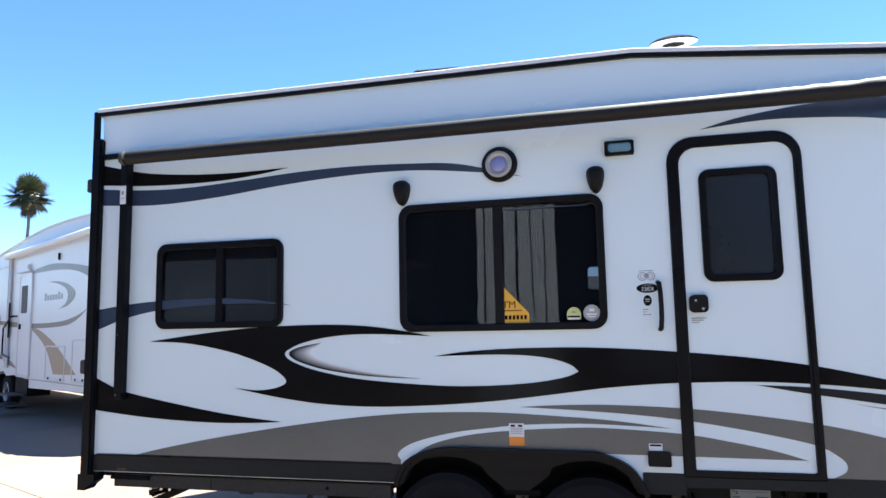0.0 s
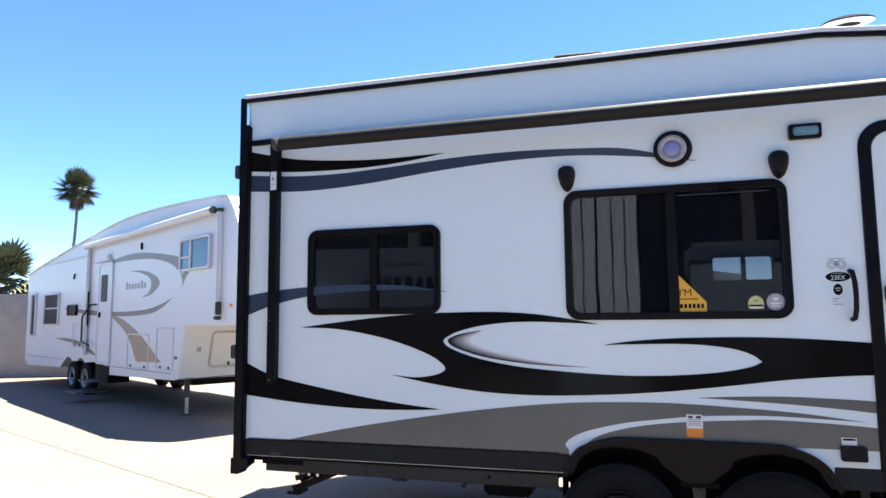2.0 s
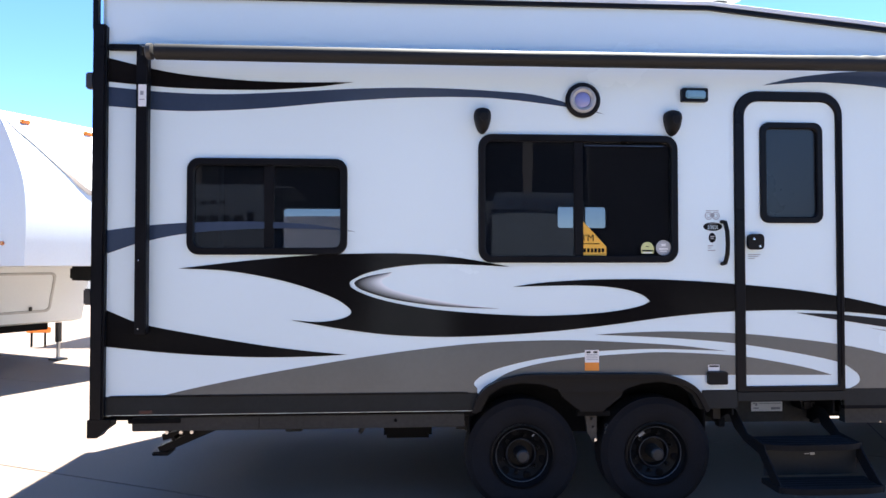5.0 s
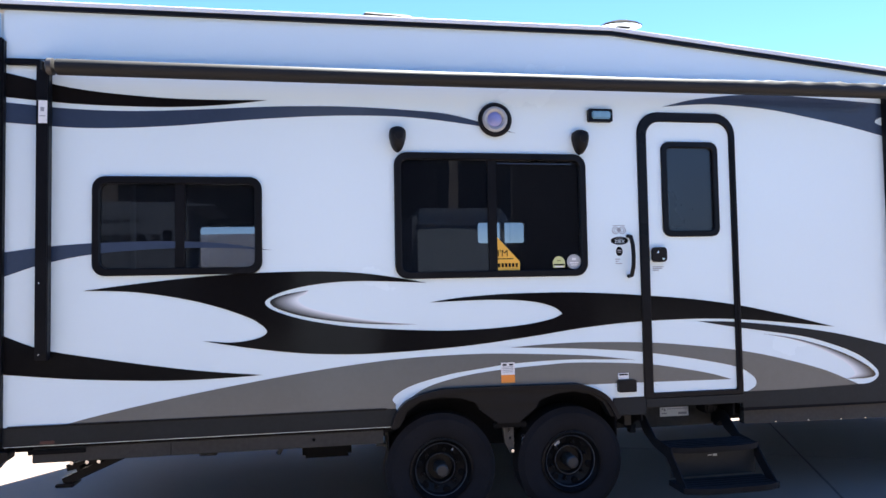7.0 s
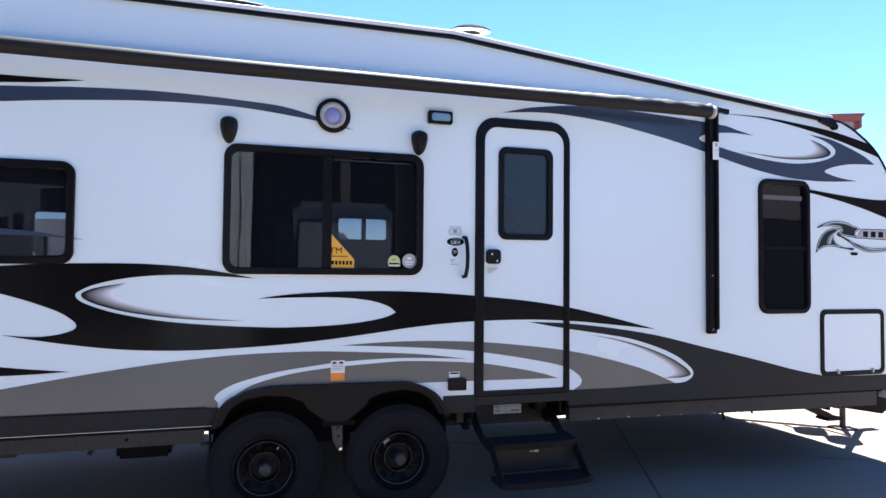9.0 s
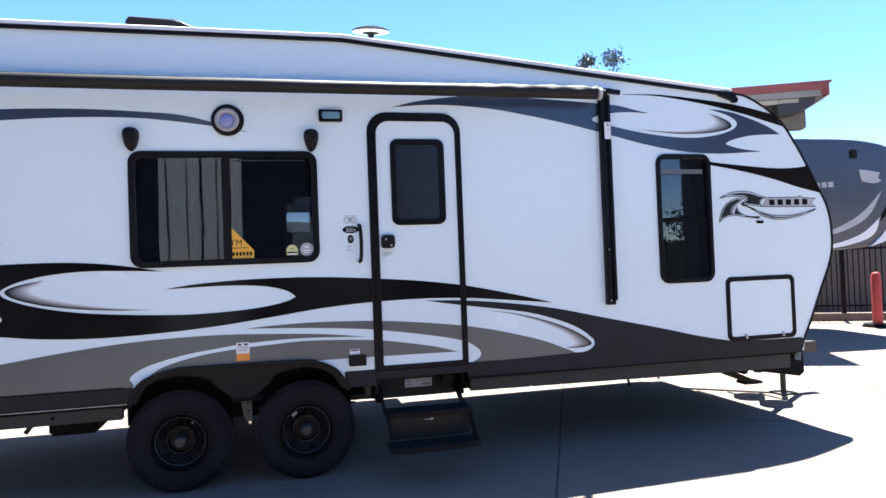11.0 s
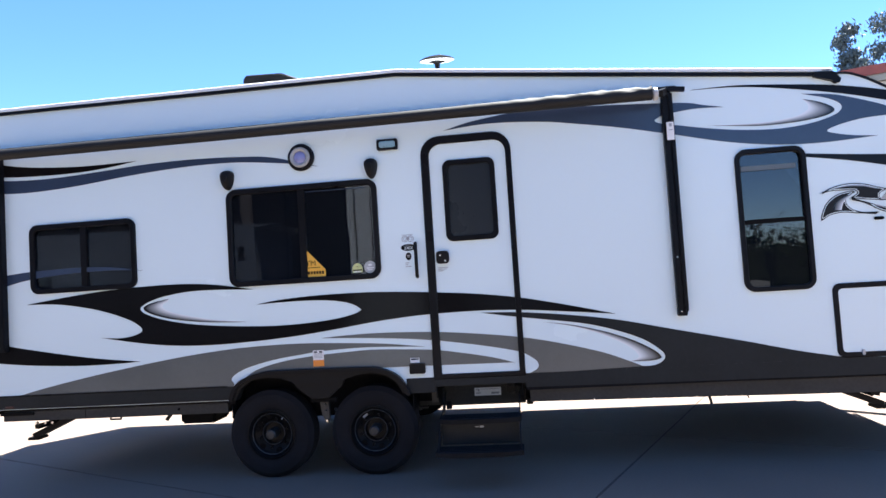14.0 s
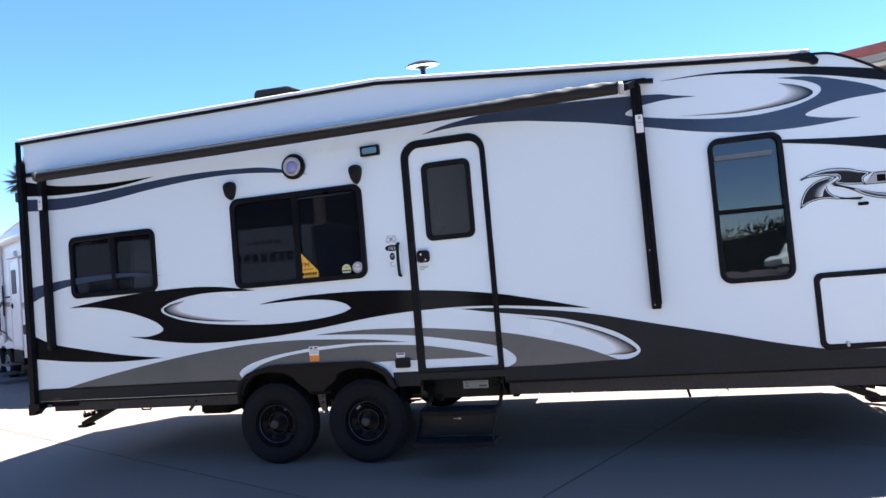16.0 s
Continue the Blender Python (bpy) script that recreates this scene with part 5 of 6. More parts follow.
part("arm_lock", block(0.20, 0.24, -0.095, 0.0, 1.72, 1.92, 0.01), STEEL, faw, at=FA)
part("gutter", block(-10.6, -6.28, -0.03, 0.0, 3.105, 3.13, 0.005), ALU, fw, "white rain gutter over the rear room", FA)
for x, z0, z1 in ((-6.14, 0.95, 3.28), (-6.10, 1.55, 2.3)):
    part("drain_hose", rod(bmesh.new(), (x, -0.05, z0), (x, -0.05, z1), 0.02, 8), TRIM if z1 < 3 else ALU, fw, at=FA)
for x0, x1, z in ((-11.4, -8.0, 0.74), (-4.6, -1.6, 0.72)):
    part("belt_seam", block(x0, x1, -0.012, 0.0, z, z + 0.014), GREYINK, fw, at=FA)
part("door_hood", block(-5.7, -4.75, -0.06, 0.0, 2.90, 2.925, 0.006), ALU, fw, at=FA)
bm = bmesh.new()
for a, b in (((-6.3, -0.1, 1.75), (-5.75, -0.1, 2.0)), ((-5.75, -0.1, 2.0), (-5.62, -0.02, 2.0)), ((-6.3, -0.1, 1.75), (-6.3, -0.1, 1.2)), ((-6.3, -0.1, 1.2), (-5.75, -0.1, 1.12))):
    rod(bm, a, b, 0.018, 8)
part("grab_rail", bm, TRIM, fw, "black folding grab rail", FA)
for x in (-6.6, -7.55):
    wheel(fw, x, 0.08, 0.37, 0.37, 0.23, FA, None, SILVER)
    wheel(fw, x, 2.1, 0.37, 0.37, 0.23, FA, None, SILVER)
part("frame", block(-10.6, -1.6, 0.4, 2.05, 0.50, 0.62), INK, fw, "black underframe", FA)
part("step_box", block(-5.5, -4.7, -0.02, 0.4, 0.38, 0.72), INK, fw, at=FA)
for z in (0.40, 0.2):
    part("tread", block(-5.5, -4.75, -0.35 - (0.25 if z < 0.3 else 0), -0.02, z, z + 0.03), STEEL, fw, at=FA)
for x, y in ((-1.62, 0.3), (-1.4, 2.1)):
    lg = part("landing_leg", rod(bmesh.new(), (x, y, 0.3), (x, y, 0.62), 0.05, 12), STEEL, fw, "steel landing leg", FA)
    part("leg_foot", rod(bmesh.new(), (x, y, 0.03), (x, y, 0.34), 0.03, 12), SILVER, lg, at=FA)
    part("leg_pad", block(x - 0.1, x + 0.1, y - 0.1, y + 0.1, 0.0, 0.03), STEEL, lg, at=FA)
part("king_pin", rod(bmesh.new(), (0.75, 1.2, 1.12), (0.75, 1.2, 1.4), 0.1, 16), INK, fw, "black king pin box", FA)
part("pin_box", block(0.4, 0.92, 1.0, 1.4, 1.36, 1.56, 0.03), INK, fw, at=FA)

# ---------------------------------------------------------------- the blue-nosed trailer at the far side
NAVY = surface("steel_blue_paint", (0.055, 0.068, 0.09), 0.3, vary=0.1)
NA = Matrix.Translation((9.68, 8.28, 0)) @ Matrix.Rotation(radians(-8), 4, "Z")
bt = thing("blue_nosed_trailer", tuple(NA @ Vector((-3, 1.2, 0))), "fifth-wheel trailer with a steel-blue rounded nose", "trailer")
rows_n = spline([(-2.4, 3.42), (-1.0, 3.42), (-0.3, 3.36), (0.14, 3.22), (0.32, 2.9), (0.35, 2.4), (0.24, 1.95), (-0.1, 1.64), (-0.7, 1.52), (-2.2, 1.5)], 4)
nb = [Vector((-7, 3.42))] + rows_n + [Vector(q) for q in ((-2.4, 0.7), (-7, 0.7))]
bm = bmesh.new()
rings = []
for y, s in ((0.0, 0.0), (0.03, 0.05), (0.14, 0.12), (0.4, 0.17), (1.22, 0.2), (2.04, 0.17), (2.3, 0.12), (2.41, 0.05), (2.44, 0.0)):
    edge = 0.10 if y in (0.0, 2.44) else 0.03 if y in (0.03, 2.41) else 0.0
    rings.append([bm.verts.new((q.x + (s if q.x > -0.6 else 0) - edge * (q.x > -0.6), y, q.y - edge * (q.y > 3.2) + edge * (q.y < 1.7 and q.x > -2.3))) for q in nb])
for a, b in zip(rings, rings[1:]):
    for i in range(len(nb)):
        k = (i + 1) % len(nb)
        bm.faces.new((a[i], a[k], b[k], b[i]))
bm.faces.new(rings[0]), bm.faces.new(rings[-1][::-1])
part("body", bm, NAVY, bt, "steel-blue body", NA, True)
for pts, m in (([[(-1.5, 1.72), (-0.9, 1.80), (-0.35, 2.05), (-0.05, 2.5)], [(-0.05, 2.5), (-0.45, 2.12), (-0.95, 1.87), (-1.5, 1.72)]], PALE), ([[(-1.9, 1.56), (-1.1, 1.6), (-0.5, 1.76), (-0.1, 2.05)], [(-0.1, 2.05), (-0.3, 1.72), (-1.0, 1.55), (-1.9, 1.56)]], LABEL)):
    part("decal", plate(outline(*pts), -0.004, 0.001), m, bt, "pale curved stripe", NA)
bars(bt, PALE, [(-1.62 + 0.12 * i, -1.53 + 0.12 * i, 2.55 + 0.005 * i, 2.64 + 0.005 * i) for i in range(6)], -0.001, NA)
part("vent", block(-0.62, -0.48, -0.03, 0.03, 3.05, 3.2, 0.02), PLASTIC, bt, "black vent cover", NA)
part("emblem", plate(outline([(-0.46, 2.86), (-0.3, 2.84), (-0.08, 2.80)], [(-0.08, 2.80), (-0.12, 2.72), (-0.06, 2.66)], [(-0.06, 2.66), (-0.2, 2.62), (-0.42, 2.66)]), -0.012, 0.09), PALE, bt, "silver swoosh emblem", NA)
part("decal", plate(outline([(0.11, 2.5), (0.02, 2.25), (-0.14, 1.98)], [(-0.14, 1.98), (-0.04, 2.05), (0.06, 2.2), (0.11, 2.5)]), -0.012, 0.2), INK, bt, "black blade-shaped stripe", NA)
part("chin_panel", plate(outline([(0.14, 2.2), (0.24, 2.05), (0.2, 1.85), (0.0, 1.66), (-0.3, 1.56)], [(-0.3, 1.56), (-0.12, 1.72), (0.02, 1.9), (0.14, 2.2)]), -0.010, 0.2), CREAM, bt, "pale lower panel of the nose", NA)
for y in (0.35, 2.1):
    part("landing_leg", rod(bmesh.new(), (-2.7, y, 0.0), (-2.7, y, 0.75), 0.05), STEEL, bt, at=NA)
for x in (-5.2, -6.1):
    wheel(bt, x, 0.05, 0.37, 0.37, 0.23, NA)

# ---------------------------------------------------------------- canopy roof beyond the nose
REDP = surface("red_painted_fascia", (0.23, 0.058, 0.045), 0.5, vary=0.15)
CREAMY = surface("cream_board", (0.22, 0.205, 0.18), 0.6, vary=0.1)
SOFFIT = surface("brown_soffit_boards", (0.13, 0.115, 0.1), 0.8, vary=0.2, stretch=(1, 12, 1))
CA = Matrix.Translation((8.07, 7.68, -0.045)) @ Matrix.Rotation(math.atan2(-0.43, 0.9), 4, "Z")
cn = thing("service_canopy", tuple(CA @ Vector((-6, 3, 0))), "open canopy roof with a red fascia and brown soffit", "canopy")
part("fascia", plate([(-13, 4.07), (-0.1, 4.07), (-0.06, 4.1), (0.02, 4.19), (0.02, 4.2), (-13, 4.2)], -0.06, 0.0), REDP, cn, "red painted fascia board", CA)
part("fascia", block(-0.06, 0.0, 0.001, 6.0, 3.98, 4.2, 0.01), REDP, cn, at=CA)
part("soffit", plate([(-13, 3.93), (-0.1, 3.93), (-0.1, 3.978), (-13, 3.978)], 0.02, 6.0), SOFFIT, cn, at=CA)
part("fascia", block(-13, -0.14, -0.04, 0.02, 3.97, 4.068), CREAMY, cn, "cream lower board", CA)
part("bracket", plate([(-0.75, 3.72), (-0.5, 3.74), (-0.25, 3.84), (-0.2, 3.97), (-0.75, 3.97)], 0.0, 0.5), STEEL, cn, "dark end bracket", CA)
part("gutter", block(-13, -0.45, 0.0, 0.06, 3.9, 3.96), surface("pale_gutter", (0.4, 0.36, 0.3), 0.6), cn, at=CA)
part("beam", block(-12.9, -0.25, 0.35, 0.6, 3.55, 3.92, 0.01), SOFFIT, cn, at=CA)
part("roof", block(-13, -0.02, 0.02, 6.0, 4.0, 4.16), REDP, cn, at=CA)
for x in (-12.4, -6.5):
    part("post", block(x - 0.1, x + 0.1, 3.0, 3.2, 0.0, 3.93), SOFFIT, cn, at=CA)
# iron fence on a kerb, and a red bollard
FE = Matrix.Translation((11.2, 11.0, 0)) @ Matrix.Rotation(math.atan2(-0.52, 0.85), 4, "Z")
tagged(part("kerb", block(-2, 9, -0.1, 0.12, 0.0, 0.16, 0.01), concrete, at=FE), "low concrete kerb under the fence", "kerb", kind="structure")
fence = thing("iron_fence", tuple(FE @ Vector((3, 0, 0.16))), "black iron fence of upright bars on a kerb", "fence")
for z in (0.3, 1.5):
    part("rail", block(-2, 9, -0.02, 0.02, z, z + 0.04), TRIM, fence, at=FE)
for i in range(104):
    x = -1.95 + 0.105 * i
    if i % 20 == 0:
        part("post", block(x - 0.04, x + 0.04, -0.04, 0.04, 0.16, 1.85), TRIM, fence, at=FE)
    else:
        part("bar", block(x - 0.01, x + 0.01, -0.01, 0.01, 0.2, 1.75), TRIM, fence, at=FE)
sw = thing("brown_shed", tuple(FE @ Vector((4, 2.2, 0))), "low brown timber shed behind the iron fence", "shed")
part("wall", block(-1, 9, 2.0, 2.1, 0.0, 1.85), SOFFIT, sw, at=FE)
part("eave", block(-1.1, 9.1, 1.9, 2.2, 1.85, 1.93), SOFFIT, sw, at=FE)
bol = thing("bollard", (10.9, 9.7, 0), "red painted steel bollard on a black foot", "bollard")
part("post", lathe(bmesh.new(), [(0.09, 0.06), (0.09, 0.98), (0.06, 1.04), (0, 1.06)], (10.9, 9.7, 0), 20, "z"), surface("faded_red_paint", (0.45, 0.05, 0.035), 0.45, vary=0.15), bol, smooth=True)
part("foot", lathe(bmesh.new(), [(0.0, 0.065), (0.24, 0.06), (0.27, 0.0)], (10.9, 9.7, 0), 20, "z"), INK, bol)

# ---------------------------------------------------------------- block wall, palms and trees far off
BLOCK = surface("grey_block_wall", (0.36, 0.34, 0.31), 0.9, vary=0.12)
WA = Matrix.Translation((-19.3, 15.6, 0)) @ Matrix.Rotation(radians(25), 4, "Z")
tagged(part("wall_north", block(-9, 8, 0, 0.2, -0.1, 2.5), BLOCK, at=WA), "grey concrete block yard wall", "wall", kind="structure")
LEAF = surface("palm_leaf", (0.085, 0.095, 0.042), 0.55, vary=0.35, scale=6)
DRY = surface("dry_palm_skirt", (0.16, 0.12, 0.07), 0.8, vary=0.3)
BARK = surface("palm_bark", (0.22, 0.19, 0.16), 0.85, vary=0.25)
GUM = surface("gum_leaf", (0.13, 0.155, 0.15), 0.6, vary=0.4, scale=2)


def frond(bm, base, heading, lift, length, droop, width):
    """One fan leaf: a stalk with blades that spread from its end."""
    base = Vector(base)
    d = Vector((math.cos(heading) * math.cos(lift), math.sin(heading) * math.cos(lift), math.sin(lift)))
    s = Vector((-math.sin(heading), math.cos(heading), 0))
    u = d.cross(s) * -1
    tip = base + d * length * 0.45
    rod(bm, base, tip, 0.035 * length, 4, 0.02 * length)
    for k in range(13):
        a = radians(-78 + 13 * k)
        w = d * math.cos(a) + s * math.sin(a)
        end = tip + w * length * 0.6 * (0.75 + 0.25 * math.cos(a)) + Vector((0, 0, -droop * length * (0.3 + abs(math.sin(a)) * 0.3)))
        midp = tip.lerp(end, 0.55) + u * 0.04 * length + Vector((0, 0, droop * length * 0.12))
        q = (w.cross(u)).normalized() * width * length
        v = [bm.verts.new(c) for c in (tip, midp - q, midp + q, end)]
        bm.faces.new((v[0], v[1], v[2])), bm.faces.new((v[1], v[3], v[2]))


def palm(place, height, crown, seed, label):
    rnd = random.Random(seed)
    x, y, z = place
    t = thing("palm_tree", place, label, "palm tree", "palms")
    bm = bmesh.new()
    k = 14
    for i in range(k):
        f0, f1 = i / k, (i + 1) / k
        off = lambda f: (x + 0.35 * math.sin(f * 2.0) + 0.12 * math.sin(f * 9), y, z + height * f)
        rod(bm, off(f0), off(f1), 0.014 * height * (1 - 0.4 * f0), 10, 0.014 * height * (1 - 0.4 * f1) * 0.94)
    part("trunk", bm, BARK, t)
    top = (x + 0.35 * math.sin(2.0) + 0.12 * math.sin(9), y, z + height)
    bm = bmesh.new()
    for i in range(56):
        frond(bm, top, rnd.uniform(0, 6.28), radians(rnd.uniform(-35, 80)), crown * rnd.uniform(0.8, 1.15), rnd.uniform(0.1, 0.45), 0.042)
    part("crown", bm, LEAF, t, "green fan-leaf crown")
    bm = bmesh.new()
    for i in range(44):
        frond(bm, (top[0], top[1], top[2] - crown * rnd.uniform(0.0, 0.35)), rnd.uniform(0, 6.28), radians(rnd.uniform(-82, -60)), crown * rnd.uniform(0.5, 0.75), 0.3, 0.03)
    part("dead_skirt", bm, DRY, t, "hanging dry brown leaves")
    return t


DARKLEAF = surface("dark_tree_leaf", (0.014, 0.019, 0.011), 0.8, vary=0.4, scale=2, spec=0.05)


def gum_tree(place, height, spread, seed, label, leaves=11000, name="gum_tree"):
    rnd = random.Random(seed)
    x, y, z = place
    t = thing(name, place, label, "tree", "far trees")
    bm = bmesh.new()
    rod(bm, place, (x, y, z + height * 0.55), height * 0.018, 10, height * 0.011)
    tips = []
    for i in range(16):
        b = Vector((x, y, z + height * rnd.uniform(0.25, 0.62)))
        a, r = rnd.uniform(0, 6.28), spread * rnd.uniform(0.25, 1.0)
        e = Vector((x + math.cos(a) * r, y + math.sin(a) * r, b.z + height * rnd.uniform(0.12, 0.42)))
        e.z = min(e.z, z + height * (1.0 - 0.25 * r / spread))
        rod(bm, b, e, height * 0.007, 6, height * 0.003)
        tips += [e, b.lerp(e, 0.65)]
    tips += [Vector((x + rnd.uniform(-0.2, 0.2) * spread, y, z + height * f)) for f in (0.75, 0.85, 0.95)]
    part("trunk", bm, BARK, t)
    bm = bmesh.new()
    sz = height * (0.0095 if name == "gum_tree" else 0.045)
    for i in range(leaves):
        c = rnd.choice(tips)
        p = c + Vector((rnd.gauss(0, 1), rnd.gauss(0, 1), rnd.gauss(0, 0.8))) * spread * 0.17
        q = Euler((rnd.uniform(0, 6.28), rnd.uniform(0, 6.28), rnd.uniform(0, 6.28))).to_matrix()
        k = sz * rnd.uniform(0.5, 1.3)
        bm.faces.new([bm.verts.new(p + q @ Vector(v) * k) for v in ((-1, 0, 0), (0, 0.45, 0.1), (1, 0, 0), (0, -0.45, 0.1))])
    part("crown", bm, GUM if name == "gum_tree" else DARKLEAF, t, "loose leaf clumps")
    return t


palm((-66.55, 63.6, -0.16), 17.9, 2.7, 3, "tall slender fan palm with a dead skirt")
palm((-42.2, 33.8, -0.16), 4.6, 3.0, 5, "short bushy fan palm behind the wall")
gum_tree((34.3, 63.0, -0.16), 23.6, 3.2, 7, "tall thin gum tree with open clumps")
gum_tree((32.4, 63.8, -0.16), 23.6, 2.2, 8, "thin gum tree with open clumps")

# ---------------------------------------------------------------- behind the camera: seen as reflections
def plain_trailer(m, length, height, seed, label, body_mat, stripe):
    t = thing("parked_trailer", tuple(m @ Vector((0, 1.2, 0))), label, "trailer", "parked trailers")
    h = length / 2
    pr = spline([(-h, height - 0.06), (-h + 0.08, height), (h - 0.7, height), (h - 0.1, height - 0.6), (h, height * 0.55), (h - 0.25, 0.65)], 4) + [Vector((-h, 0.65))]
    part("body", plate(pr, 0.0, 2.4), body_mat, t, at=m)
    if seed != 1:
        window(t, -h * 0.55, -h * 0.25, 1.6, 2.25, m, backed=True)
    window(t, h * 0.1, h * 0.4, 1.6, 2.25, m, backed=True)
    part("decal", plate(outline([(-h * 0.95, 1.1), (-h * 0.3, 1.35), (h * 0.5, 1.15)], [(h * 0.5, 1.15), (-h * 0.3, 1.18), (-h * 0.95, 1.1)]), -0.004, 0.001), stripe, t, "curved dark stripe", m)
    bars(t, INK, [(0.2 * i - h + 0.22, 0.2 * i - h + 0.36, 2.2, 2.4 + 0.08 * (i == 0)) for i in range(8)] + [(0.16 * i - h + 0.7, 0.16 * i - h + 0.8, 2.6, 2.66) for i in range(5)], -0.002, m)
    part("skirt", block(-h, h - 0.3, 0.02, 2.38, 0.45, 0.66), INK, t, at=m)
    for x in (-0.5, 0.4):
        for y in (0.06, 2.1):
            wheel(t, x, y, 0.36, 0.36, 0.22, m)
    return t


DULL = surface("dull_grey_paint", (0.066, 0.08, 0.104), 0.4, vary=0.05)
BACK = lambda x, y, a=180: Matrix.Translation((x, y, 0)) @ Matrix.Rotation(radians(a), 4, "Z")
plain_trailer(BACK(-8.0, -2.95, 178), 7.8, 2.92, 1, "grey parked trailer with dark lettering", DULL, BLACK)
RAMP = surface("dark_grey_ramp_door", (0.12, 0.15, 0.19), 0.45, vary=0.08)
rt = thing("toy_hauler_trailer", (0.92, -7.8, 0), "dark grey trailer with a ramp door in its rear wall", "trailer", "parked trailers")
bm = box(bmesh.new(), -0.12, 1.96, -10.6, -5.0, 0.55, 3.05)
bmesh.ops.bevel(bm, geom=[e for e in bm.edges if e.calc_length() > 1], offset=0.16, segments=4, affect="EDGES")
part("body", bm, DULL, rt, smooth=True)
ramp = part("ramp_door", block(-0.02, 1.86, -5.0, -4.97, 0.62, 2.6, 0.03), RAMP, rt, "dark grey ramp door")
part("rear_band", block(0.0, 1.84, -5.0, -4.975, 2.68, 2.93, 0.01), SLATE, rt)
for x in (0.35, 0.6, 0.85, 1.1, 1.4):
    part("clearance_lamp", block(x, x + 0.07, -4.985, -4.96, 2.80, 2.84, 0.006), DULLRED, rt)
for x in (0.5, 1.34):
    part("latch", block(x, x + 0.05, -4.98, -4.94, 1.5, 1.75, 0.01), STEEL, ramp)
for x in (0.0, 1.62):
    for y in (-8.3, -7.4):
        part("wheel", lathe(bmesh.new(), [(0.0, 0.0), (0.3, 0.0), (0.36, 0.04), (0.36, 0.18), (0.3, 0.22), (0.0, 0.22)], (x, y, 0.36), 24, "x"), RUBBER, rt)
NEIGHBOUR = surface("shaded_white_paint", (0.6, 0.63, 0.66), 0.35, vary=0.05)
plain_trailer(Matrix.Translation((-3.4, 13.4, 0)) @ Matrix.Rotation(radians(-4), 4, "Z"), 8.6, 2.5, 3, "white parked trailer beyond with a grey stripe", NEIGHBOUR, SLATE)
cu = thing("panel_screen", (-1.68, -3.8, 0), "tall pale grey panel screen with dark upright seams", "screen")
PALEBOARD = surface("pale_grey_board", (0.44, 0.48, 0.51), 0.8, vary=0.1)
for k, (x0, x1) in enumerate(((-2.40, -2.27), (-2.235, -1.92), (-1.895, -1.69), (-1.64, -1.40), (-1.375, -1.17), (-1.145, -0.95))):
    part("panel", block(x0, x1, -3.83 + 0.006 * (k % 2), -3.79 + 0.006 * (k % 2), 0.02, 4.5, 0.004), PALEBOARD, cu)
part("backing", block(-2.39, -0.96, -3.86, -3.835, 0.05, 4.48), INK, cu)
for x in (-2.3, -1.05):
    part("post", rod(bmesh.new(), (x, -3.9, 0), (x, -3.9, 4.5), 0.03), STEEL, cu)
# deep open shed added behind the yard as a dark backdrop for window reflections
sh = thing("dark_backdrop_shed", (-14, -19, 0), "deep open-fronted shed added out of view as a dark backdrop for reflections", "shed")
SHED = surface("dark_brown_sheet_metal", (0.06, 0.05, 0.045), 0.7, vary=0.2)
part("roof", block(-46, 4.6, -30, -11.5, 8.4, 8.7), SHED, sh)
part("back_wall", block(-46, 4.6, -30.2, -30, 0, 8.4), SHED, sh)
part("end_wall", block(4.4, 4.6, -30, -11.5, 0, 8.4), SHED, sh)
part("end_wall", block(-46, -45.8, -30, -11.5, 0, 8.4), SHED, sh)
part("fascia", block(-46, 4.6, -11.6, -11.45, 7.6, 8.72), SHED, sh)
for x in (-38, -28, -18, -8, 2):
    part("column", block(x - 0.15, x + 0.15, -12.1, -11.8, 0, 8.4), SHED, sh)
for i, (x, y, h, s) in enumerate(((16, -60, 3.9, 5), (24, -62, 4.9, 6), (33, -58, 5.5, 6), (44, -50, 6.5, 6), (8, -64, 3.6, 5), (56, -40, 6, 6), (20.5, -66, 4.6, 4))):
    gum_tree((x, y, -0.16), h, s, 20 + i, "broad dark yard tree with dense leaves", 2600, "yard_tree")

# white pickup truck across the lane
PK = BACK(14.6, -41, 150)
pk = thing("pickup_truck", tuple(PK @ Vector((0, 0.9, 0))), "white pickup truck parked across the lane", "pickup truck")
cabl = spline([(-2.6, 0.95), (-2.55, 1.1), (-0.9, 1.12), (-0.85, 1.3), (-0.45, 1.82), (0.2, 1.86), (0.75, 1.75), (1.15, 1.2), (2.1, 1.1), (2.6, 0.95), (2.68, 0.6)], 3) + [Vector((2.6, 0.42)), Vector((-2.6, 0.45))]
part("body", plate(cabl, 0.0, 1.9), WHITE, pk, "white painted body", PK)
for a, b in ((-0.42, 0.12), (0.2, 0.78)):
    part("window", plate([(a, 1.28), (b + 0.12, 1.28), (b - 0.05, 1.72), (a + 0.1, 1.75)], -0.006, 0.002), INK, pk, at=PK)
part("handle", block(0.0, 0.14, -0.03, 0.0, 1.12, 1.15), CHROME, pk, at=PK)
for x in (-1.7, 1.7):
    for y in (-0.01, 1.68):
        wheel(pk, x, y, 0.38, 0.38, 0.23, PK, None, SILVER)

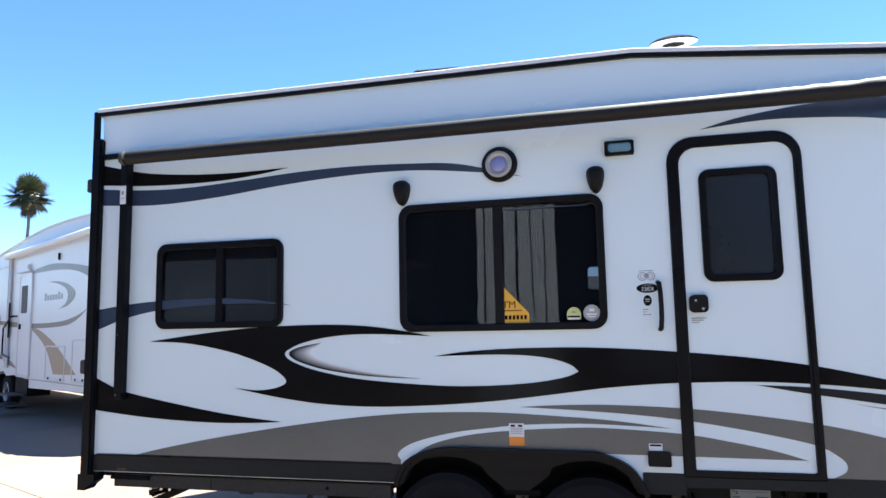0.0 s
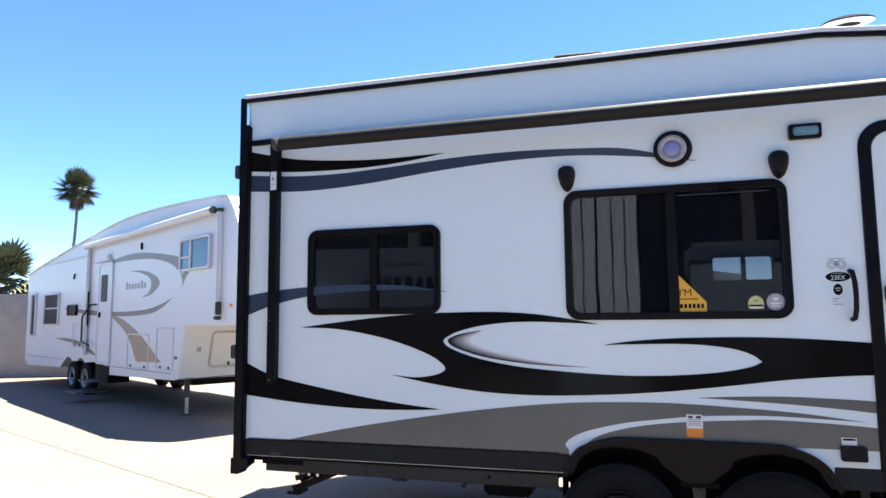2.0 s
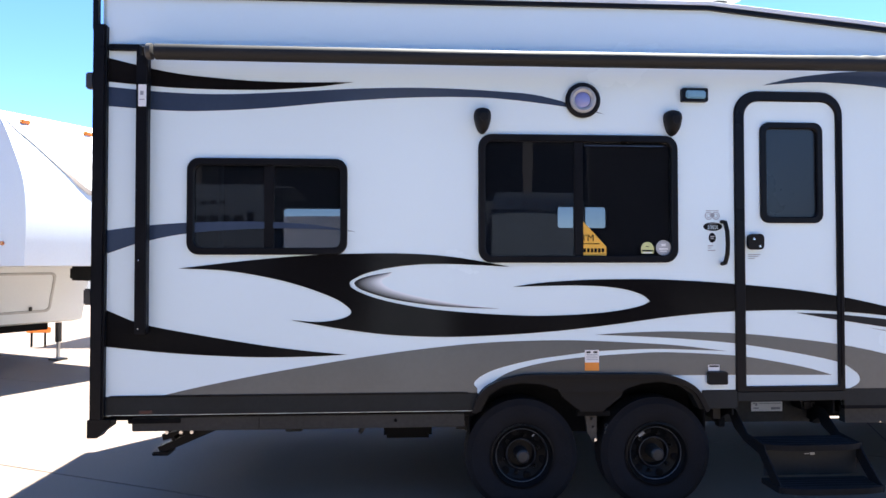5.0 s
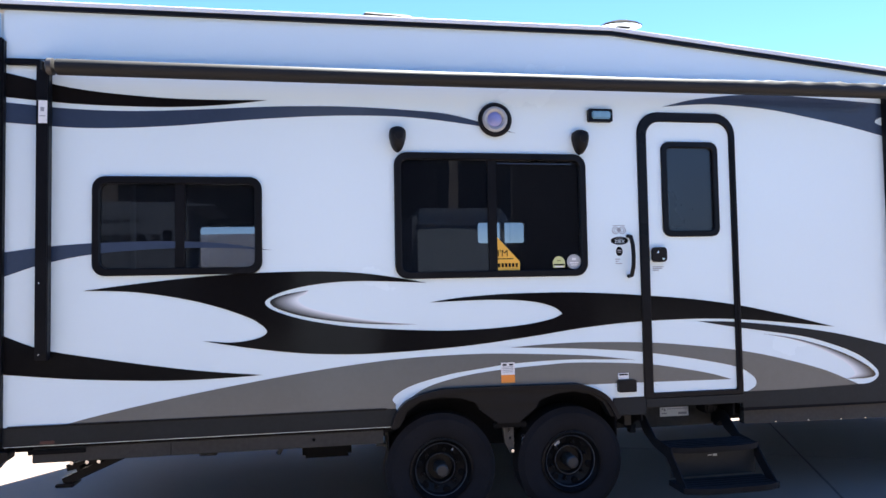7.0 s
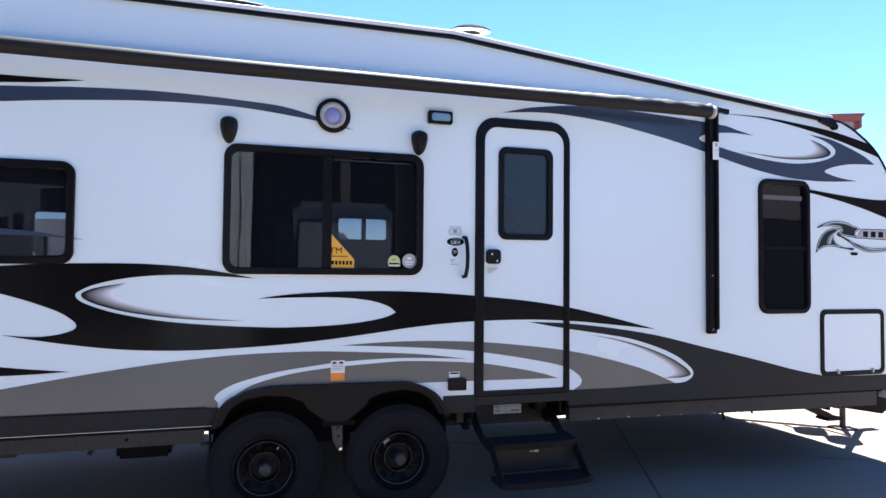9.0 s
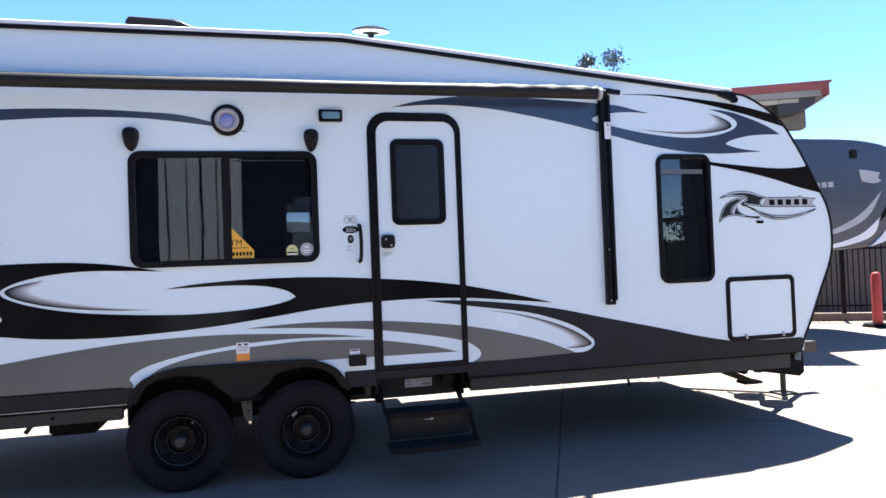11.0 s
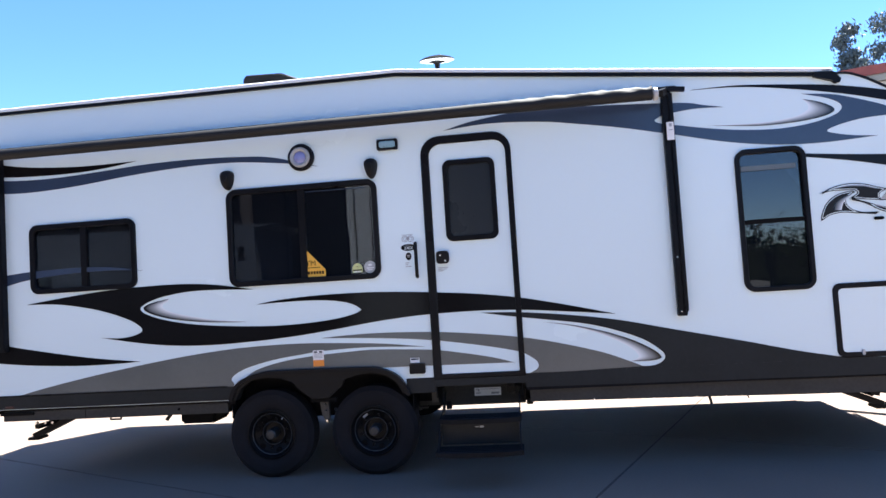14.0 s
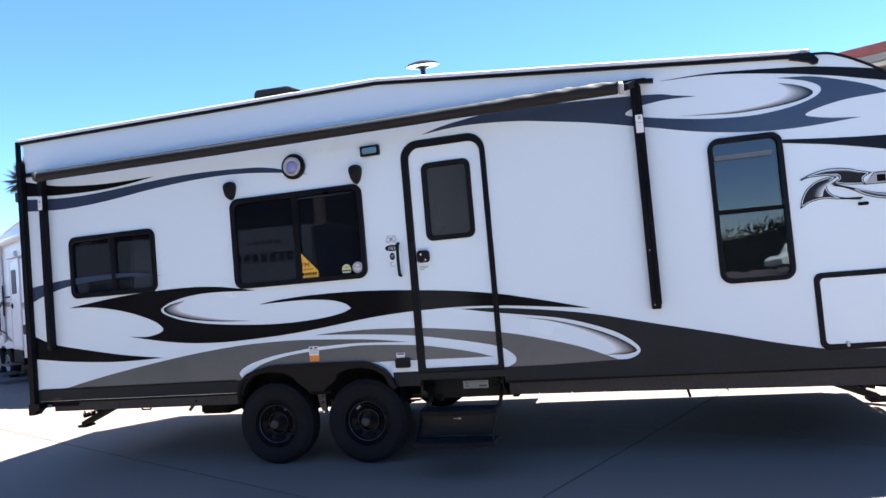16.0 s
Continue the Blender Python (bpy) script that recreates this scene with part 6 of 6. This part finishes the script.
# Made-up building, out of view, so the nose window mirrors something dark.
ds = thing("dark_reflection_block", (25, -19, 0), "tall dark building added out of view to darken the nose window's reflection", "building")
part("walls", block(17.8, 33, -18, -14, 0, 8.6, 0.05), SHED, ds)
part("roof", block(17.5, 33.3, -18.3, -13.7, 8.62, 8.8), SHED, ds)
for k in range(3):
    part("shutter", block(18.5 + 5 * k, 22 + 5 * k, -14, -13.95, 0, 4), INK, ds)

def hedge(x0, x1, y, h, count, seed, label):
    t = thing("hedge", ((x0 + x1) / 2, y, 0), label, "hedge", "hedges")
    bm = bmesh.new()
    rnd = random.Random(seed)
    for i in range(count):
        p = Vector((rnd.uniform(x0, x1), y + rnd.uniform(-0.7, 0.7), h * rnd.random() ** 0.7))
        q = Euler((rnd.uniform(0, 6.28), rnd.uniform(0, 6.28), rnd.uniform(0, 6.28))).to_matrix()
        bm.faces.new([bm.verts.new(p + q @ Vector(v) * 0.11) for v in ((-1, 0, 0), (0, 0.5, 0.1), (1, 0, 0), (0, -0.5, 0.1))])
    part("leaves", bm, DARKLEAF, t)
    part("stems", block(x0 + 0.1, x1 - 0.1, y - 0.6, y + 0.5, -0.16, h - 0.3, 0.1), DARKLEAF, t)


hedge(14, 58, -28, 2.4, 14000, 12, "long dark clipped hedge along the lane")
hedge(2, 52, -55, 3.1, 14000, 13, "tall dark hedge behind the parked pickup")

lp = thing("lamp_post", (13.6, -36, -0.16), "tall slim grey lamp post beside the lane", "lamp post")
part("pole", rod(bmesh.new(), (13.6, -36, -0.16), (13.6, -36, 6.2), 0.09, 12, 0.05), STEEL, lp)
part("lamp_head", block(13.4, 14.1, -36.1, -35.9, 6.2, 6.3, 0.02), STEEL, lp)
# Added unseen: hides the sky from the right pane's reflection.
sc = thing("reflection_blocker", (2.9, -5.1, 0), "tall black screen added out of view to keep window reflections dark", "screen")
part("black_sheet", block(2.0, 3.8, -5.12, -5.10, 0.05, 4.1), INK, sc)
for x in (2.0, 3.8):
    part("post", rod(bmesh.new(), (x, -5.11, 0), (x, -5.11, 4.15), 0.03), STEEL, sc)

ob = thing("orange_barrier", (-8.75, 13.2, 0), "orange plastic road barrier board on short feet", "barrier")
part("board", block(-9.0, -8.55, 13.18, 13.22, 0.27, 0.38, 0.01), surface("orange_plastic", (0.8, 0.2, 0.03), 0.5, vary=0.1), ob)
for x in (-8.9, -8.65):
    part("foot", block(x - 0.012, x + 0.012, 13.18, 13.22, 0.0, 0.27), INK, ob)
